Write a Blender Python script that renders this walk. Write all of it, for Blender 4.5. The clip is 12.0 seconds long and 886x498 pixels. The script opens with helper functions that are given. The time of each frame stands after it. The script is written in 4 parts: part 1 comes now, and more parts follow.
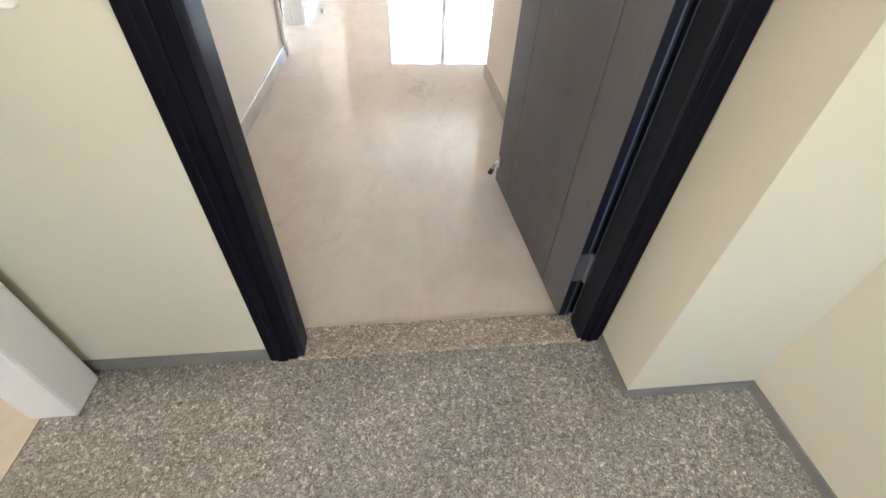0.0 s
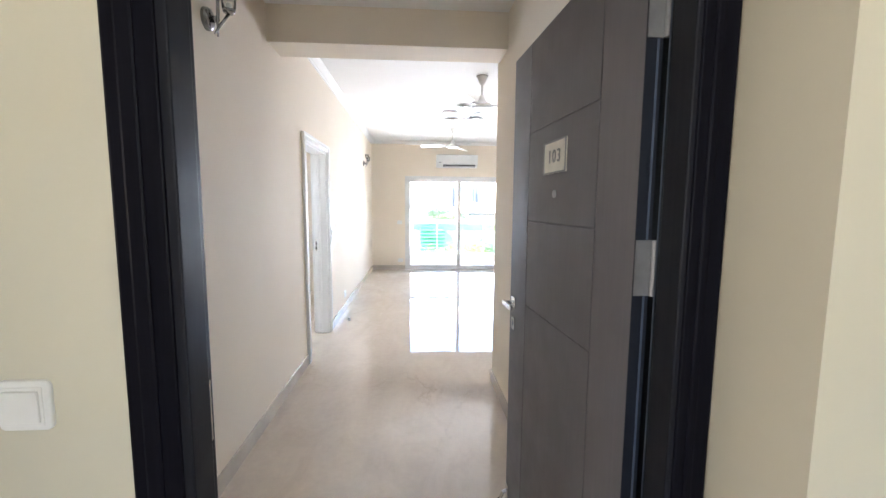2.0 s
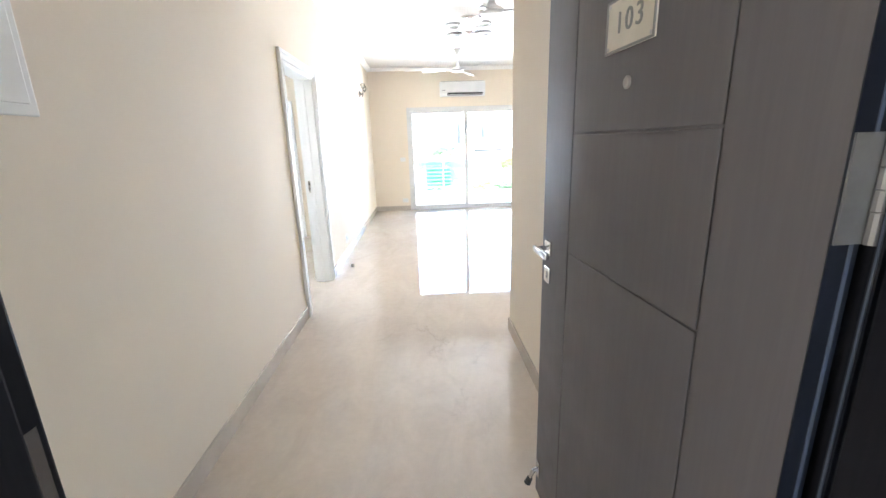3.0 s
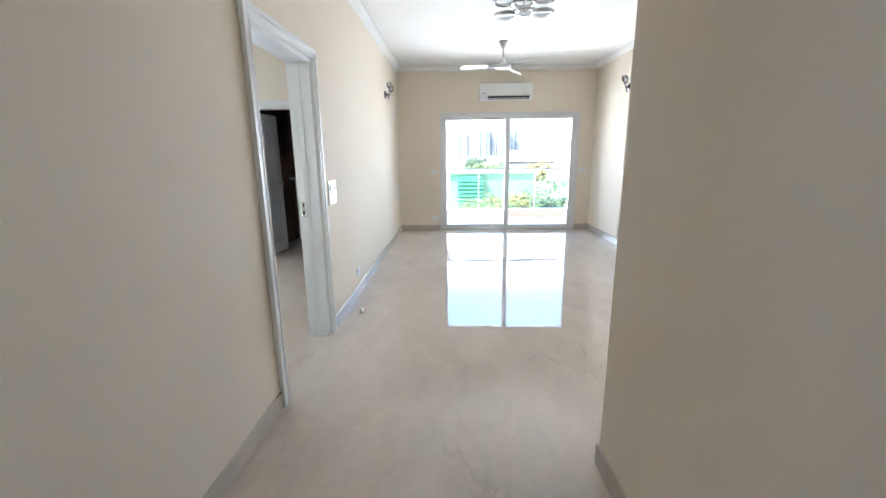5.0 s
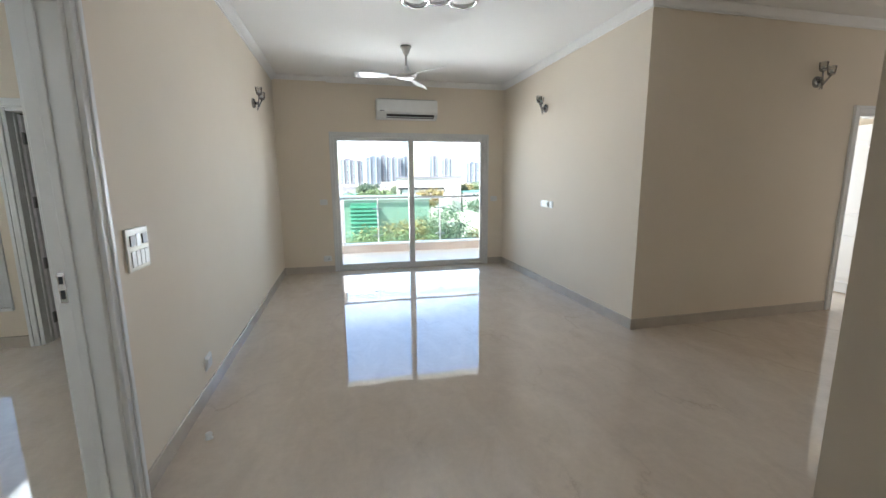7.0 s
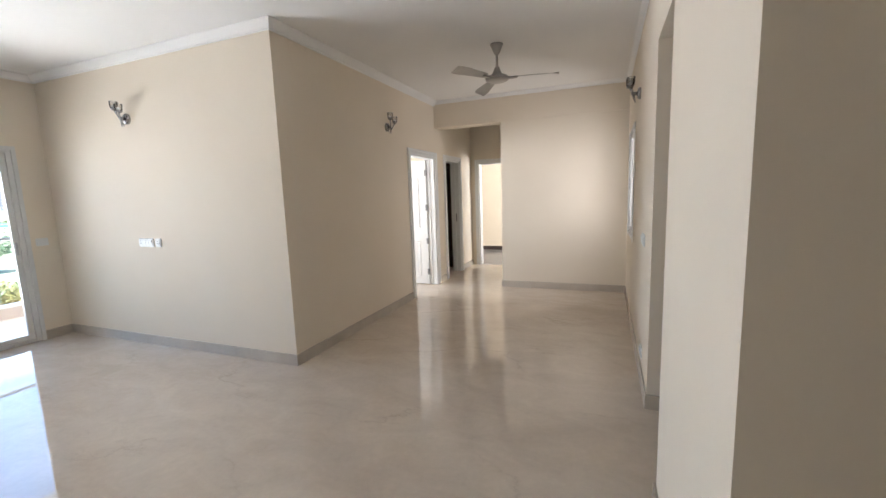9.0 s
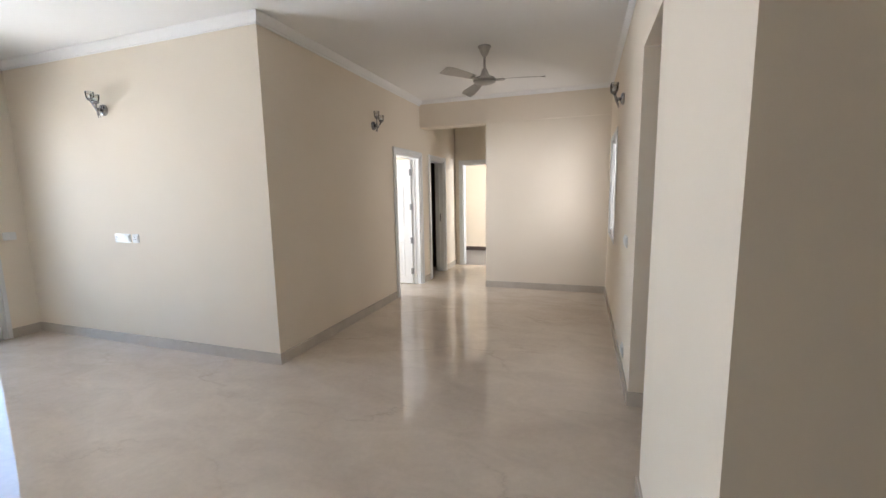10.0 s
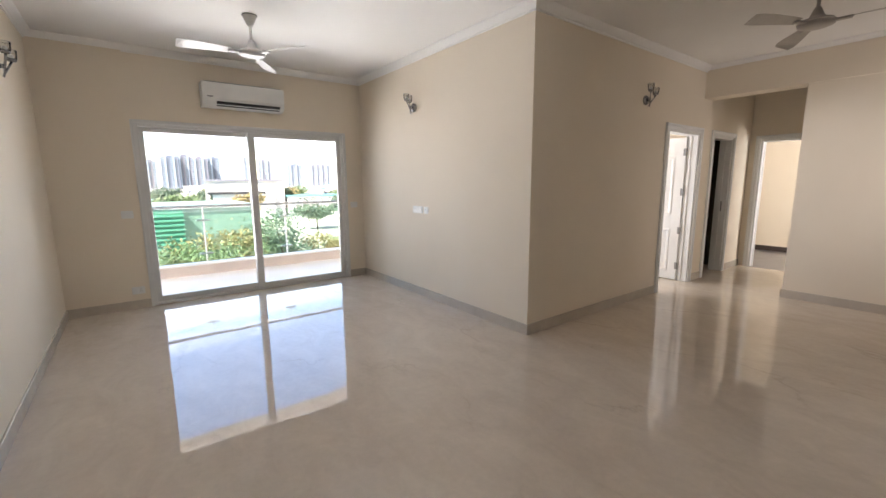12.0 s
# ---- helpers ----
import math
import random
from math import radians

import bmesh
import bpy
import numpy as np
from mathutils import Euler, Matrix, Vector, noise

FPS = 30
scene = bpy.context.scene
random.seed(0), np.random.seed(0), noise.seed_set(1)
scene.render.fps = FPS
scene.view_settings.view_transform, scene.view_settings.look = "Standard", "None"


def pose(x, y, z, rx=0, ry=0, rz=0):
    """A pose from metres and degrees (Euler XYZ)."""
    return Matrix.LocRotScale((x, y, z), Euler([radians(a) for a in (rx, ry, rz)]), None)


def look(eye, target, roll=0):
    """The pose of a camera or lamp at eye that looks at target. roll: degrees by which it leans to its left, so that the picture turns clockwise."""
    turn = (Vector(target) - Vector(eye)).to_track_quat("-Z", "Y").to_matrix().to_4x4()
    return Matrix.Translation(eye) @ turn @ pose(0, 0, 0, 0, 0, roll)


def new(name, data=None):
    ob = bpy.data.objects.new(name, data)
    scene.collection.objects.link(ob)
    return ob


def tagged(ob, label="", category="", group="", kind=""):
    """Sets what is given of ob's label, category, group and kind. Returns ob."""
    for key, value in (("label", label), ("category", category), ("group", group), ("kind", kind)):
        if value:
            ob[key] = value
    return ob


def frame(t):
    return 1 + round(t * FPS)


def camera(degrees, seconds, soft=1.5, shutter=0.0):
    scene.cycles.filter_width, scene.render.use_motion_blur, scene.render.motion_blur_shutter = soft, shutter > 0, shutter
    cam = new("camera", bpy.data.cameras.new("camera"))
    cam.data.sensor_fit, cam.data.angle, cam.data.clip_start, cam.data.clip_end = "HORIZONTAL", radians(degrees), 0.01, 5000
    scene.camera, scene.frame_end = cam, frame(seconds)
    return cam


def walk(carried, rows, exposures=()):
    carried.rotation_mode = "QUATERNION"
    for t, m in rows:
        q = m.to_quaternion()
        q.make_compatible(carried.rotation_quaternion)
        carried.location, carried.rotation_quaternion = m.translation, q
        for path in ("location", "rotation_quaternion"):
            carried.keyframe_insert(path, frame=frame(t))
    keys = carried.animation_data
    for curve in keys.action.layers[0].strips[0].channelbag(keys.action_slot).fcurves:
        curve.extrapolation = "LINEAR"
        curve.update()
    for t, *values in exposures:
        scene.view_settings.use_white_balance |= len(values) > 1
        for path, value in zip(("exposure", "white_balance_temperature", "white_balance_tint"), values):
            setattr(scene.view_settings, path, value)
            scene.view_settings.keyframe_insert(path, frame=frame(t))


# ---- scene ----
cam = camera(94.3, 12.0)
PATH = [
    (0, (0.94, -0.827, 1.278), (1.14, 0.622, -0.086), 3.1),
    (0.5, (0.987, -0.844, 1.281), (1.215, 0.745, 0.087), 2.7),
    (1, (0.992, -0.816, 1.426), (1.219, 1.065, 0.787), 0.4),
    (1.5, (1.007, -0.826, 1.529), (1.204, 1.151, 1.299), -0.3),
    (2, (1.035, -0.801, 1.517), (1.163, 1.184, 1.305), 0.4),
    (2.5, (1.054, -0.635, 1.482), (1.146, 1.338, 1.164), -0.1),
    (3, (1.053, -0.343, 1.443), (1.137, 1.592, 0.942), -1.8),
    (5, (1.015, 0.93, 1.431), (0.962, 2.879, 0.984), -0.7),
    (5.5, (1.016, 1.25, 1.43), (0.981, 3.197, 0.974), -0.5),
    (6, (0.982, 1.61, 1.459), (1.009, 3.57, 1.06), -1.0),
    (6.5, (0.998, 1.922, 1.46), (1.056, 3.893, 1.126), -0.4),
    (7, (0.96, 2.166, 1.445), (1.414, 4.085, 1.113), -0.4),
    (7.5, (0.91, 2.371, 1.437), (1.996, 4.021, 1.124), -0.7),
    (9.5, (0.747, 2.903, 1.532), (2.622, 3.547, 1.265), -1.7),
    (10, (0.737, 2.903, 1.51), (2.611, 3.548, 1.24), -1.0),
    (10.5, (0.734, 2.899, 1.509), (2.583, 3.583, 1.17), -0.9),
    (11, (0.715, 2.927, 1.484), (2.469, 3.819, 1.128), -0.8),
    (11.5, (0.703, 2.955, 1.497), (2.227, 4.207, 1.163), -0.6),
    (12, (0.697, 2.92, 1.458), (1.883, 4.498, 1.136), -0.4),
]
EXPOSURES = [(0, 4.82, 6550, 10), (0.5, 4.70, 6450, 11), (1.2, 4.36, 6200, 13), (2, 4.34, 6250, 13), (3, 4.72, 6300, 11), (5, 3.74, 6150, 9), (5.5, 3.56, 6050, 8), (6.0, 3.25, 5950, 7), (6.5, 2.94, 6050, 7), (7.0, 2.80, 6500, 8), (7.5, 2.95, 6600, 10), (9.5, 3.25, 6600, 12), (10.5, 3.26, 6400, 12), (11, 3.12, 6350, 10), (11.5, 2.90, 6700, 14), (12, 2.84, 7100, 16)]
walk(cam, [(t, look(eye, target, roll)) for t, eye, target, roll in PATH], exposures=EXPOSURES)

# ---- world, sun, light ----
SUN_EL, SUN_AZ = radians(52), radians(-112)      # height, and bearing from +y towards +x
world = bpy.data.worlds.new("sky")
scene.world = world
world.use_nodes = True
wn = world.node_tree.nodes
sky = wn.new("ShaderNodeTexSky")
sky.sky_type, sky.sun_disc, sky.sun_elevation, sky.sun_rotation = "NISHITA", False, SUN_EL, SUN_AZ
sky.air_density, sky.dust_density = 1.0, 0.5
wn["Background"].inputs["Strength"].default_value = 0.06
world.node_tree.links.new(sky.outputs["Color"], wn["Background"].inputs["Color"])
sun_dir = Vector((math.sin(SUN_AZ) * math.cos(SUN_EL), math.cos(SUN_AZ) * math.cos(SUN_EL), math.sin(SUN_EL)))
sun = new("sun", bpy.data.lights.new("sun", "SUN"))
sun.data.energy, sun.data.angle, sun.data.color = 2.8, radians(0.5), (1.0, 0.95, 0.88)
sun.matrix_world = look(sun_dir * 50, (0, 0, 0))


# ---- materials ----
def material(name, base, rough=0.5, metal=0.0, spec=0.5):
    m = bpy.data.materials.new(name)
    m.use_nodes = True
    b = m.node_tree.nodes["Principled BSDF"]
    b.inputs["Base Color"].default_value = (*base, 1)
    b.inputs["Roughness"].default_value = rough
    b.inputs["Metallic"].default_value = metal
    b.inputs["Specular IOR Level"].default_value = spec
    return m


def node(m, kind, **values):
    n = m.node_tree.nodes.new(kind)
    for key, value in values.items():
        n.inputs[key.replace("_", " ")].default_value = value
    return n


def link(m, a, b):
    m.node_tree.links.new(a, b)


def coords(m, scale=(1, 1, 1)):
    t = node(m, "ShaderNodeTexCoord")
    p = node(m, "ShaderNodeMapping")
    p.inputs["Scale"].default_value = scale
    link(m, t.outputs["Object"], p.inputs["Vector"])
    return p.outputs["Vector"]


def ramp(m, source, stops):
    r = node(m, "ShaderNodeValToRGB")
    link(m, source, r.inputs["Fac"])
    e = r.color_ramp.elements
    while len(e) < len(stops):
        e.new(0.5)
    for k, (at, col) in zip(e, stops):
        k.position, k.color = at, (*col, 1) if len(col) == 3 else col
    return r.outputs["Color"]


def noise_tex(m, vec, scale, detail=4, rough=0.55, distort=0.0):
    n = node(m, "ShaderNodeTexNoise", Scale=scale, Detail=detail, Roughness=rough, Distortion=distort)
    link(m, vec, n.inputs["Vector"])
    return n.outputs["Fac"]


def mixed(m, fac, a, b, mode="MIX"):
    x = m.node_tree.nodes.new("ShaderNodeMix")
    x.data_type, x.blend_type = "RGBA", mode
    for sock, v in ((x.inputs["Factor"], fac), (x.inputs["A"], a), (x.inputs["B"], b)):
        if isinstance(v, (int, float)):
            sock.default_value = v
        elif isinstance(v, tuple):
            sock.default_value = (*v, 1)
        else:
            link(m, v, sock)
    return x.outputs["Result"]


def relief(m, height, strength, dist=0.002):
    b = node(m, "ShaderNodeBump", Strength=strength, Distance=dist)
    link(m, height, b.inputs["Height"])
    link(m, b.outputs["Normal"], m.node_tree.nodes["Principled BSDF"].inputs["Normal"])


def into(m, socket, source):
    link(m, source, m.node_tree.nodes["Principled BSDF"].inputs[socket])


def varied(name, a, b, scale, rough, metal=0.0, spec=0.5, fine=60, bump=0.1, dist=0.001, span=(0.35, 0.65), vary=0.05):
    """A paint or plain surface: slow blotches between two colours, a fine grain and a slightly uneven gloss."""
    m = material(name, a, rough, metal, spec)
    v = coords(m)
    slow = noise_tex(m, v, scale, 5)
    into(m, "Base Color", ramp(m, slow, [(span[0], a), (span[1], b)]))
    grain = noise_tex(m, v, fine, 3)
    r = node(m, "ShaderNodeMapRange", To_Min=max(0.0, rough - vary), To_Max=rough + vary)
    link(m, grain, r.inputs["Value"])
    into(m, "Roughness", r.outputs["Result"])
    relief(m, grain, bump, dist)
    return m


def wall_paint(name, a, b):
    m = varied(name, a, b, 0.9, 0.78, fine=90, bump=0.16, dist=0.0012, spec=0.22)
    return m


def marble_material():
    """Polished beige marble: faint clouds and thin broken veins that run one way, and a slightly wavy polish."""
    m = material("polished_marble", (0.55, 0.47, 0.38), 0.03, 0, 0.85)
    v = coords(m)
    turned = node(m, "ShaderNodeMapping")
    turned.inputs["Rotation"].default_value = (0, 0, radians(-16))
    turned.inputs["Scale"].default_value = (1.25, 0.65, 1)
    link(m, v, turned.inputs["Vector"])
    grain = turned.outputs["Vector"]
    broad = ramp(m, noise_tex(m, grain, 0.8, 6, 0.55, 0.6), [(0.28, (0.67, 0.575, 0.475)), (0.5, (0.715, 0.62, 0.515)), (0.74, (0.745, 0.655, 0.55))])
    cloud = ramp(m, noise_tex(m, grain, 3.4, 9, 0.66, 0.7), [(0.34, (0.84, 0.82, 0.80)), (0.64, (1.0, 1.0, 1.0))])
    col = mixed(m, 0.7, broad, cloud, "MULTIPLY")
    mottle = ramp(m, noise_tex(m, v, 22, 6, 0.7), [(0.35, (0.93, 0.925, 0.92)), (0.65, (1.0, 1.0, 1.0))])
    col = mixed(m, 0.7, col, mottle, "MULTIPLY")
    nz = node(m, "ShaderNodeTexNoise", Scale=1.3, Detail=8, Roughness=0.62)
    link(m, grain, nz.inputs["Vector"])
    bend = mixed(m, 0.5, grain, nz.outputs["Color"])
    veins = node(m, "ShaderNodeTexVoronoi", Scale=1.5)
    veins.feature = "DISTANCE_TO_EDGE"
    link(m, bend, veins.inputs["Vector"])
    line = ramp(m, veins.outputs["Distance"], [(0.0, (1, 1, 1)), (0.005, (0.45, 0.45, 0.45)), (0.025, (0, 0, 0))])
    where = ramp(m, noise_tex(m, v, 1.3, 4), [(0.46, (0, 0, 0)), (0.66, (0.36, 0.36, 0.36))])
    fac = mixed(m, 1.0, line, where, "MULTIPLY")
    into(m, "Base Color", mixed(m, fac, col, (0.27, 0.205, 0.145)))
    r = ramp(m, noise_tex(m, v, 4.0, 5), [(0.3, (0.012, 0.012, 0.012)), (0.75, (0.04, 0.04, 0.04))])
    into(m, "Roughness", r)
    relief(m, noise_tex(m, v, 1.6, 2), 0.8, 0.0016)
    return m


def granite_material(name, dark, mid, light, warm, rough):
    m = material(name, mid, rough)
    v = coords(m)
    def specks(scale, stops):
        cells = node(m, "ShaderNodeTexVoronoi", Scale=scale)
        link(m, v, cells.inputs["Vector"])
        sep = node(m, "ShaderNodeSeparateColor")
        link(m, cells.outputs["Color"], sep.inputs["Color"])
        return ramp(m, sep.outputs["Red"], stops)
    fine = specks(260, [(0.0, dark), (0.25, dark), (0.30, mid), (0.70, mid), (0.75, warm), (0.9, warm), (0.94, light)])
    coarse = specks(105, [(0.0, (0.72, 0.70, 0.68)), (0.35, (0.9, 0.9, 0.9)), (0.8, (1.0, 1.0, 1.0)), (0.9, (1.6, 1.56, 1.48))])
    col = mixed(m, 0.8, fine, coarse, "MULTIPLY")
    slow = ramp(m, noise_tex(m, v, 3, 5), [(0.3, (0.82, 0.82, 0.82)), (0.7, (1.1, 1.1, 1.1))])
    into(m, "Base Color", mixed(m, 1.0, col, slow, "MULTIPLY"))
    into(m, "Roughness", ramp(m, noise_tex(m, v, 40, 3), [(0.3, (rough - 0.1,) * 3), (0.7, (rough + 0.1,) * 3)]))
    return m


def wood_laminate(name, a, b, rough, spec=0.25):
    m = material(name, a, rough, 0, spec)
    v = coords(m, (14, 14, 0.7))
    g = noise_tex(m, v, 6, 6, 0.6, 0.4)
    into(m, "Base Color", ramp(m, g, [(0.3, a), (0.7, b)]))
    relief(m, g, 0.05, 0.001)
    into(m, "Roughness", ramp(m, noise_tex(m, coords(m), 7, 4), [(0.3, (rough - 0.06,) * 3), (0.7, (rough + 0.08,) * 3)]))
    return m


def pane_material(name, tint):
    """Thin window glass: clear, with a faint reflection."""
    m = bpy.data.materials.new(name)
    m.use_nodes = True
    t = m.node_tree.nodes
    t.remove(t["Principled BSDF"])
    clear, gloss, mix, fres = (t.new("ShaderNodeBsdf" + "Transparent"), t.new("ShaderNodeBsdfGlossy"), t.new("ShaderNodeMixShader"), t.new("ShaderNodeFresnel"))
    clear.inputs["Color"].default_value = (*tint, 1)
    gloss.inputs["Roughness"].default_value = 0.01
    fres.inputs["IOR"].default_value = 1.35
    link(m, fres.outputs["Fac"], mix.inputs["Fac"])
    link(m, clear.outputs["BSDF"], mix.inputs[1])
    link(m, gloss.outputs["BSDF"], mix.inputs[2])
    link(m, mix.outputs["Shader"], t["Material Output"].inputs["Surface"])
    return m


PAINT = wall_paint("cream_wall_paint", (0.775, 0.685, 0.565), (0.80, 0.715, 0.595))
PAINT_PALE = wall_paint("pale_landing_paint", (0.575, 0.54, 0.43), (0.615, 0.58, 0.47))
PAINT_CEIL = wall_paint("white_ceiling_paint", (0.86, 0.85, 0.83), (0.88, 0.87, 0.85))
MARBLE = marble_material()
SKIRT = varied("skirting_marble", (0.49, 0.43, 0.36), (0.57, 0.505, 0.43), 3.0, 0.25, fine=30, bump=0.03)
GRANITE = granite_material("grey_granite", (0.19, 0.18, 0.165), (0.325, 0.305, 0.28), (0.58, 0.55, 0.51), (0.39, 0.355, 0.31), 0.30)
GRANITE_PLAIN = varied("grey_granite_edge", (0.17, 0.165, 0.155), (0.23, 0.222, 0.21), 6.0, 0.4, fine=120, bump=0.05)
GRANITE_WARM = granite_material("brown_granite", (0.24, 0.195, 0.15), (0.40, 0.335, 0.27), (0.62, 0.57, 0.50), (0.48, 0.405, 0.33), 0.3)
BLACK_WOOD = wood_laminate("black_lacquered_wood", (0.004, 0.004, 0.007), (0.007, 0.007, 0.011), 0.42, 0.06)
LINING = wood_laminate("dark_grey_lining", (0.012, 0.0125, 0.017), (0.016, 0.0165, 0.021), 0.45, 0.10)
DOOR_WOOD = wood_laminate("dark_brown_laminate", (0.126, 0.119, 0.127), (0.139, 0.131, 0.139), 0.42)
SEAL = varied("dark_rubber_seal", (0.005, 0.007, 0.014), (0.008, 0.011, 0.02), 8, 0.4)
SEAL_LIP = varied("blue_grey_rubber", (0.07, 0.09, 0.13), (0.09, 0.11, 0.15), 8, 0.4)
ENAMEL = varied("white_enamel", (0.78, 0.78, 0.77), (0.82, 0.82, 0.81), 1.0, 0.38, fine=60, bump=0.02, vary=0.015)
GREY_ENAMEL = varied("grey_white_enamel", (0.74, 0.73, 0.75), (0.78, 0.77, 0.79), 1.0, 0.38, fine=60, bump=0.02, vary=0.015)
UPVC = varied("white_window_frame", (0.64, 0.635, 0.62), (0.70, 0.695, 0.68), 3.0, 0.35, fine=40, bump=0.03)
PLASTIC = varied("white_plastic", (0.74, 0.74, 0.72), (0.78, 0.78, 0.76), 6.0, 0.3, fine=80, bump=0.02)
IVORY = varied("ivory_plastic", (0.70, 0.67, 0.58), (0.74, 0.71, 0.62), 6.0, 0.35, fine=80, bump=0.02)
GREY_PLASTIC = varied("grey_plastic", (0.20, 0.20, 0.20), (0.25, 0.25, 0.25), 6.0, 0.4)
BLACK = varied("black_plastic", (0.012, 0.012, 0.012), (0.02, 0.02, 0.02), 6.0, 0.45)
CHROME = varied("brushed_chrome", (0.62, 0.62, 0.62), (0.70, 0.70, 0.70), 12.0, 0.18, 1.0, fine=200, bump=0.02)
STEEL = varied("satin_steel", (0.45, 0.45, 0.46), (0.55, 0.55, 0.56), 10.0, 0.34, 1.0, fine=160, bump=0.03)
RAIL_METAL = varied("grey_rail_metal", (0.20, 0.21, 0.21), (0.26, 0.27, 0.27), 10.0, 0.4, 0.5)
FAN_WHITE = varied("fan_white_enamel", (0.58, 0.57, 0.55), (0.64, 0.63, 0.61), 4.0, 0.3, fine=50, bump=0.02)
FAN_GREY = varied("fan_silver_enamel", (0.36, 0.34, 0.32), (0.42, 0.40, 0.38), 4.0, 0.32, 0.4, fine=50, bump=0.02)
FROSTED = pane_material("clear_shade_glass", (0.955, 0.955, 0.945))
HINGE = varied("grey_hinge_steel", (0.26, 0.26, 0.27), (0.33, 0.33, 0.34), 14.0, 0.48, 0.85, fine=160, bump=0.03)
DARK_CHROME = varied("smoky_chrome", (0.30, 0.30, 0.31), (0.36, 0.36, 0.37), 12.0, 0.22, 1.0, fine=200, bump=0.02)
PANE = pane_material("window_glass", (0.97, 0.985, 0.975))
GREEN_PANE = pane_material("green_tinted_glass", (0.86, 0.955, 0.91))
BROWN_TILE = varied("brown_bathroom_tile", (0.10, 0.055, 0.04), (0.15, 0.085, 0.06), 2.5, 0.22, fine=30, bump=0.05)
DARK_TILE = varied("dark_brown_tile", (0.035, 0.022, 0.017), (0.06, 0.038, 0.028), 2.5, 0.25, fine=30, bump=0.05)
GREY_FLOOR = varied("grey_laminate_floor", (0.15, 0.14, 0.14), (0.20, 0.185, 0.18), 3.0, 0.3, fine=30, bump=0.05)
DARK_SKIRT = varied("dark_wood_skirting", (0.05, 0.035, 0.03), (0.07, 0.05, 0.045), 4.0, 0.35)
PINK_TILE = varied("pink_terrace_tile", (0.52, 0.43, 0.38), (0.60, 0.50, 0.45), 2.2, 0.5, fine=30, bump=0.08)
PALE_TILE = varied("pale_terrace_tile", (0.62, 0.57, 0.53), (0.69, 0.64, 0.60), 2.2, 0.45, fine=30, bump=0.08)
WHITE_STONE = varied("white_coping", (0.72, 0.71, 0.69), (0.78, 0.77, 0.75), 2.0, 0.5)
PLATE_METAL = varied("pale_brass_plate", (0.62, 0.58, 0.50), (0.70, 0.66, 0.58), 14.0, 0.35, 0.2)
EXTERIOR = varied("exterior_white_paint", (0.66, 0.65, 0.68), (0.74, 0.73, 0.76), 0.5, 0.7, fine=20, bump=0.2)
# cream darkened in the colour to offset light from the upward terrace lamp
SOFFIT = varied("darkened_soffit_paint", (0.27, 0.235, 0.195), (0.31, 0.27, 0.225), 0.8, 0.75, fine=30, bump=0.2)
CITY_WHITE = varied("city_white_render", (0.56, 0.55, 0.53), (0.66, 0.65, 0.63), 0.08, 0.8, fine=2, bump=0.2)
CITY_GREY = varied("city_grey_render", (0.19, 0.19, 0.24), (0.23, 0.23, 0.28), 0.03, 0.8, fine=1, bump=0.2)
CITY_BLUE = varied("city_blue_grey_render", (0.15, 0.18, 0.25), (0.19, 0.22, 0.29), 0.03, 0.7, fine=1, bump=0.2)
CITY_DARK = varied("dark_window_glass", (0.10, 0.12, 0.16), (0.14, 0.16, 0.20), 0.3, 0.2)
GREEN_SHEET = varied("green_painted_sheet", (0.05, 0.22, 0.155), (0.075, 0.27, 0.19), 0.4, 0.45, fine=8, bump=0.1)
GREEN_PALE = varied("faded_green_sheet", (0.20, 0.31, 0.265), (0.25, 0.36, 0.31), 0.3, 0.6, fine=8, bump=0.1)
# haze of distance put into the colour: pale blue for tower walls and strips
CITY_HAZE = varied("tower_haze_tint", (0.44, 0.54, 0.64), (0.50, 0.60, 0.70), 0.03, 0.6, fine=1, bump=0.1)
HAZE_GLASS = varied("tower_haze_tint_strips", (0.36, 0.46, 0.57), (0.40, 0.50, 0.61), 0.3, 0.35)
CANOPY = varied("dark_canopy_sheet", (0.03, 0.03, 0.035), (0.045, 0.045, 0.05), 0.5, 0.6)
TEAL_ROOF = varied("teal_roof_sheet", (0.10, 0.33, 0.32), (0.16, 0.40, 0.38), 0.3, 0.5, fine=6, bump=0.1)
EARTH = varied("dry_ground", (0.56, 0.52, 0.46), (0.42, 0.40, 0.33), 0.06, 0.9, fine=3, bump=0.3)
BARK = varied("tree_bark", (0.09, 0.065, 0.045), (0.14, 0.105, 0.075), 4.0, 0.9, fine=30, bump=0.6)


def leaf_material(name, a, b):
    m = material(name, a, 0.6, 0, 0.3)
    g = node(m, "ShaderNodeNewGeometry")
    into(m, "Base Color", ramp(m, g.outputs["Random Per Island"], [(0.1, a), (0.9, b)]))
    return m


LEAF = leaf_material("green_leaves", (0.12, 0.18, 0.085), (0.18, 0.25, 0.13))
LEAF_DRY = leaf_material("yellow_green_leaves", (0.23, 0.21, 0.10), (0.33, 0.26, 0.13))
LEAF_DEEP = leaf_material("deep_green_leaves", (0.09, 0.145, 0.10), (0.13, 0.19, 0.135))


# ---- building helpers ----
def mesh_object(name, bm, mat, smooth=False):
    me = bpy.data.meshes.new(name)
    bmesh.ops.recalc_face_normals(bm, faces=bm.faces)
    bm.to_mesh(me)
    bm.free()
    me.materials.append(mat)
    if smooth:
        for p in me.polygons:
            p.use_smooth = True
    return new(name, me)


def part(name, bm, mat, parent, label="", smooth=False):
    ob = mesh_object(name, bm, mat, smooth)
    ob.parent = parent
    if label:
        tagged(ob, label)
    return ob


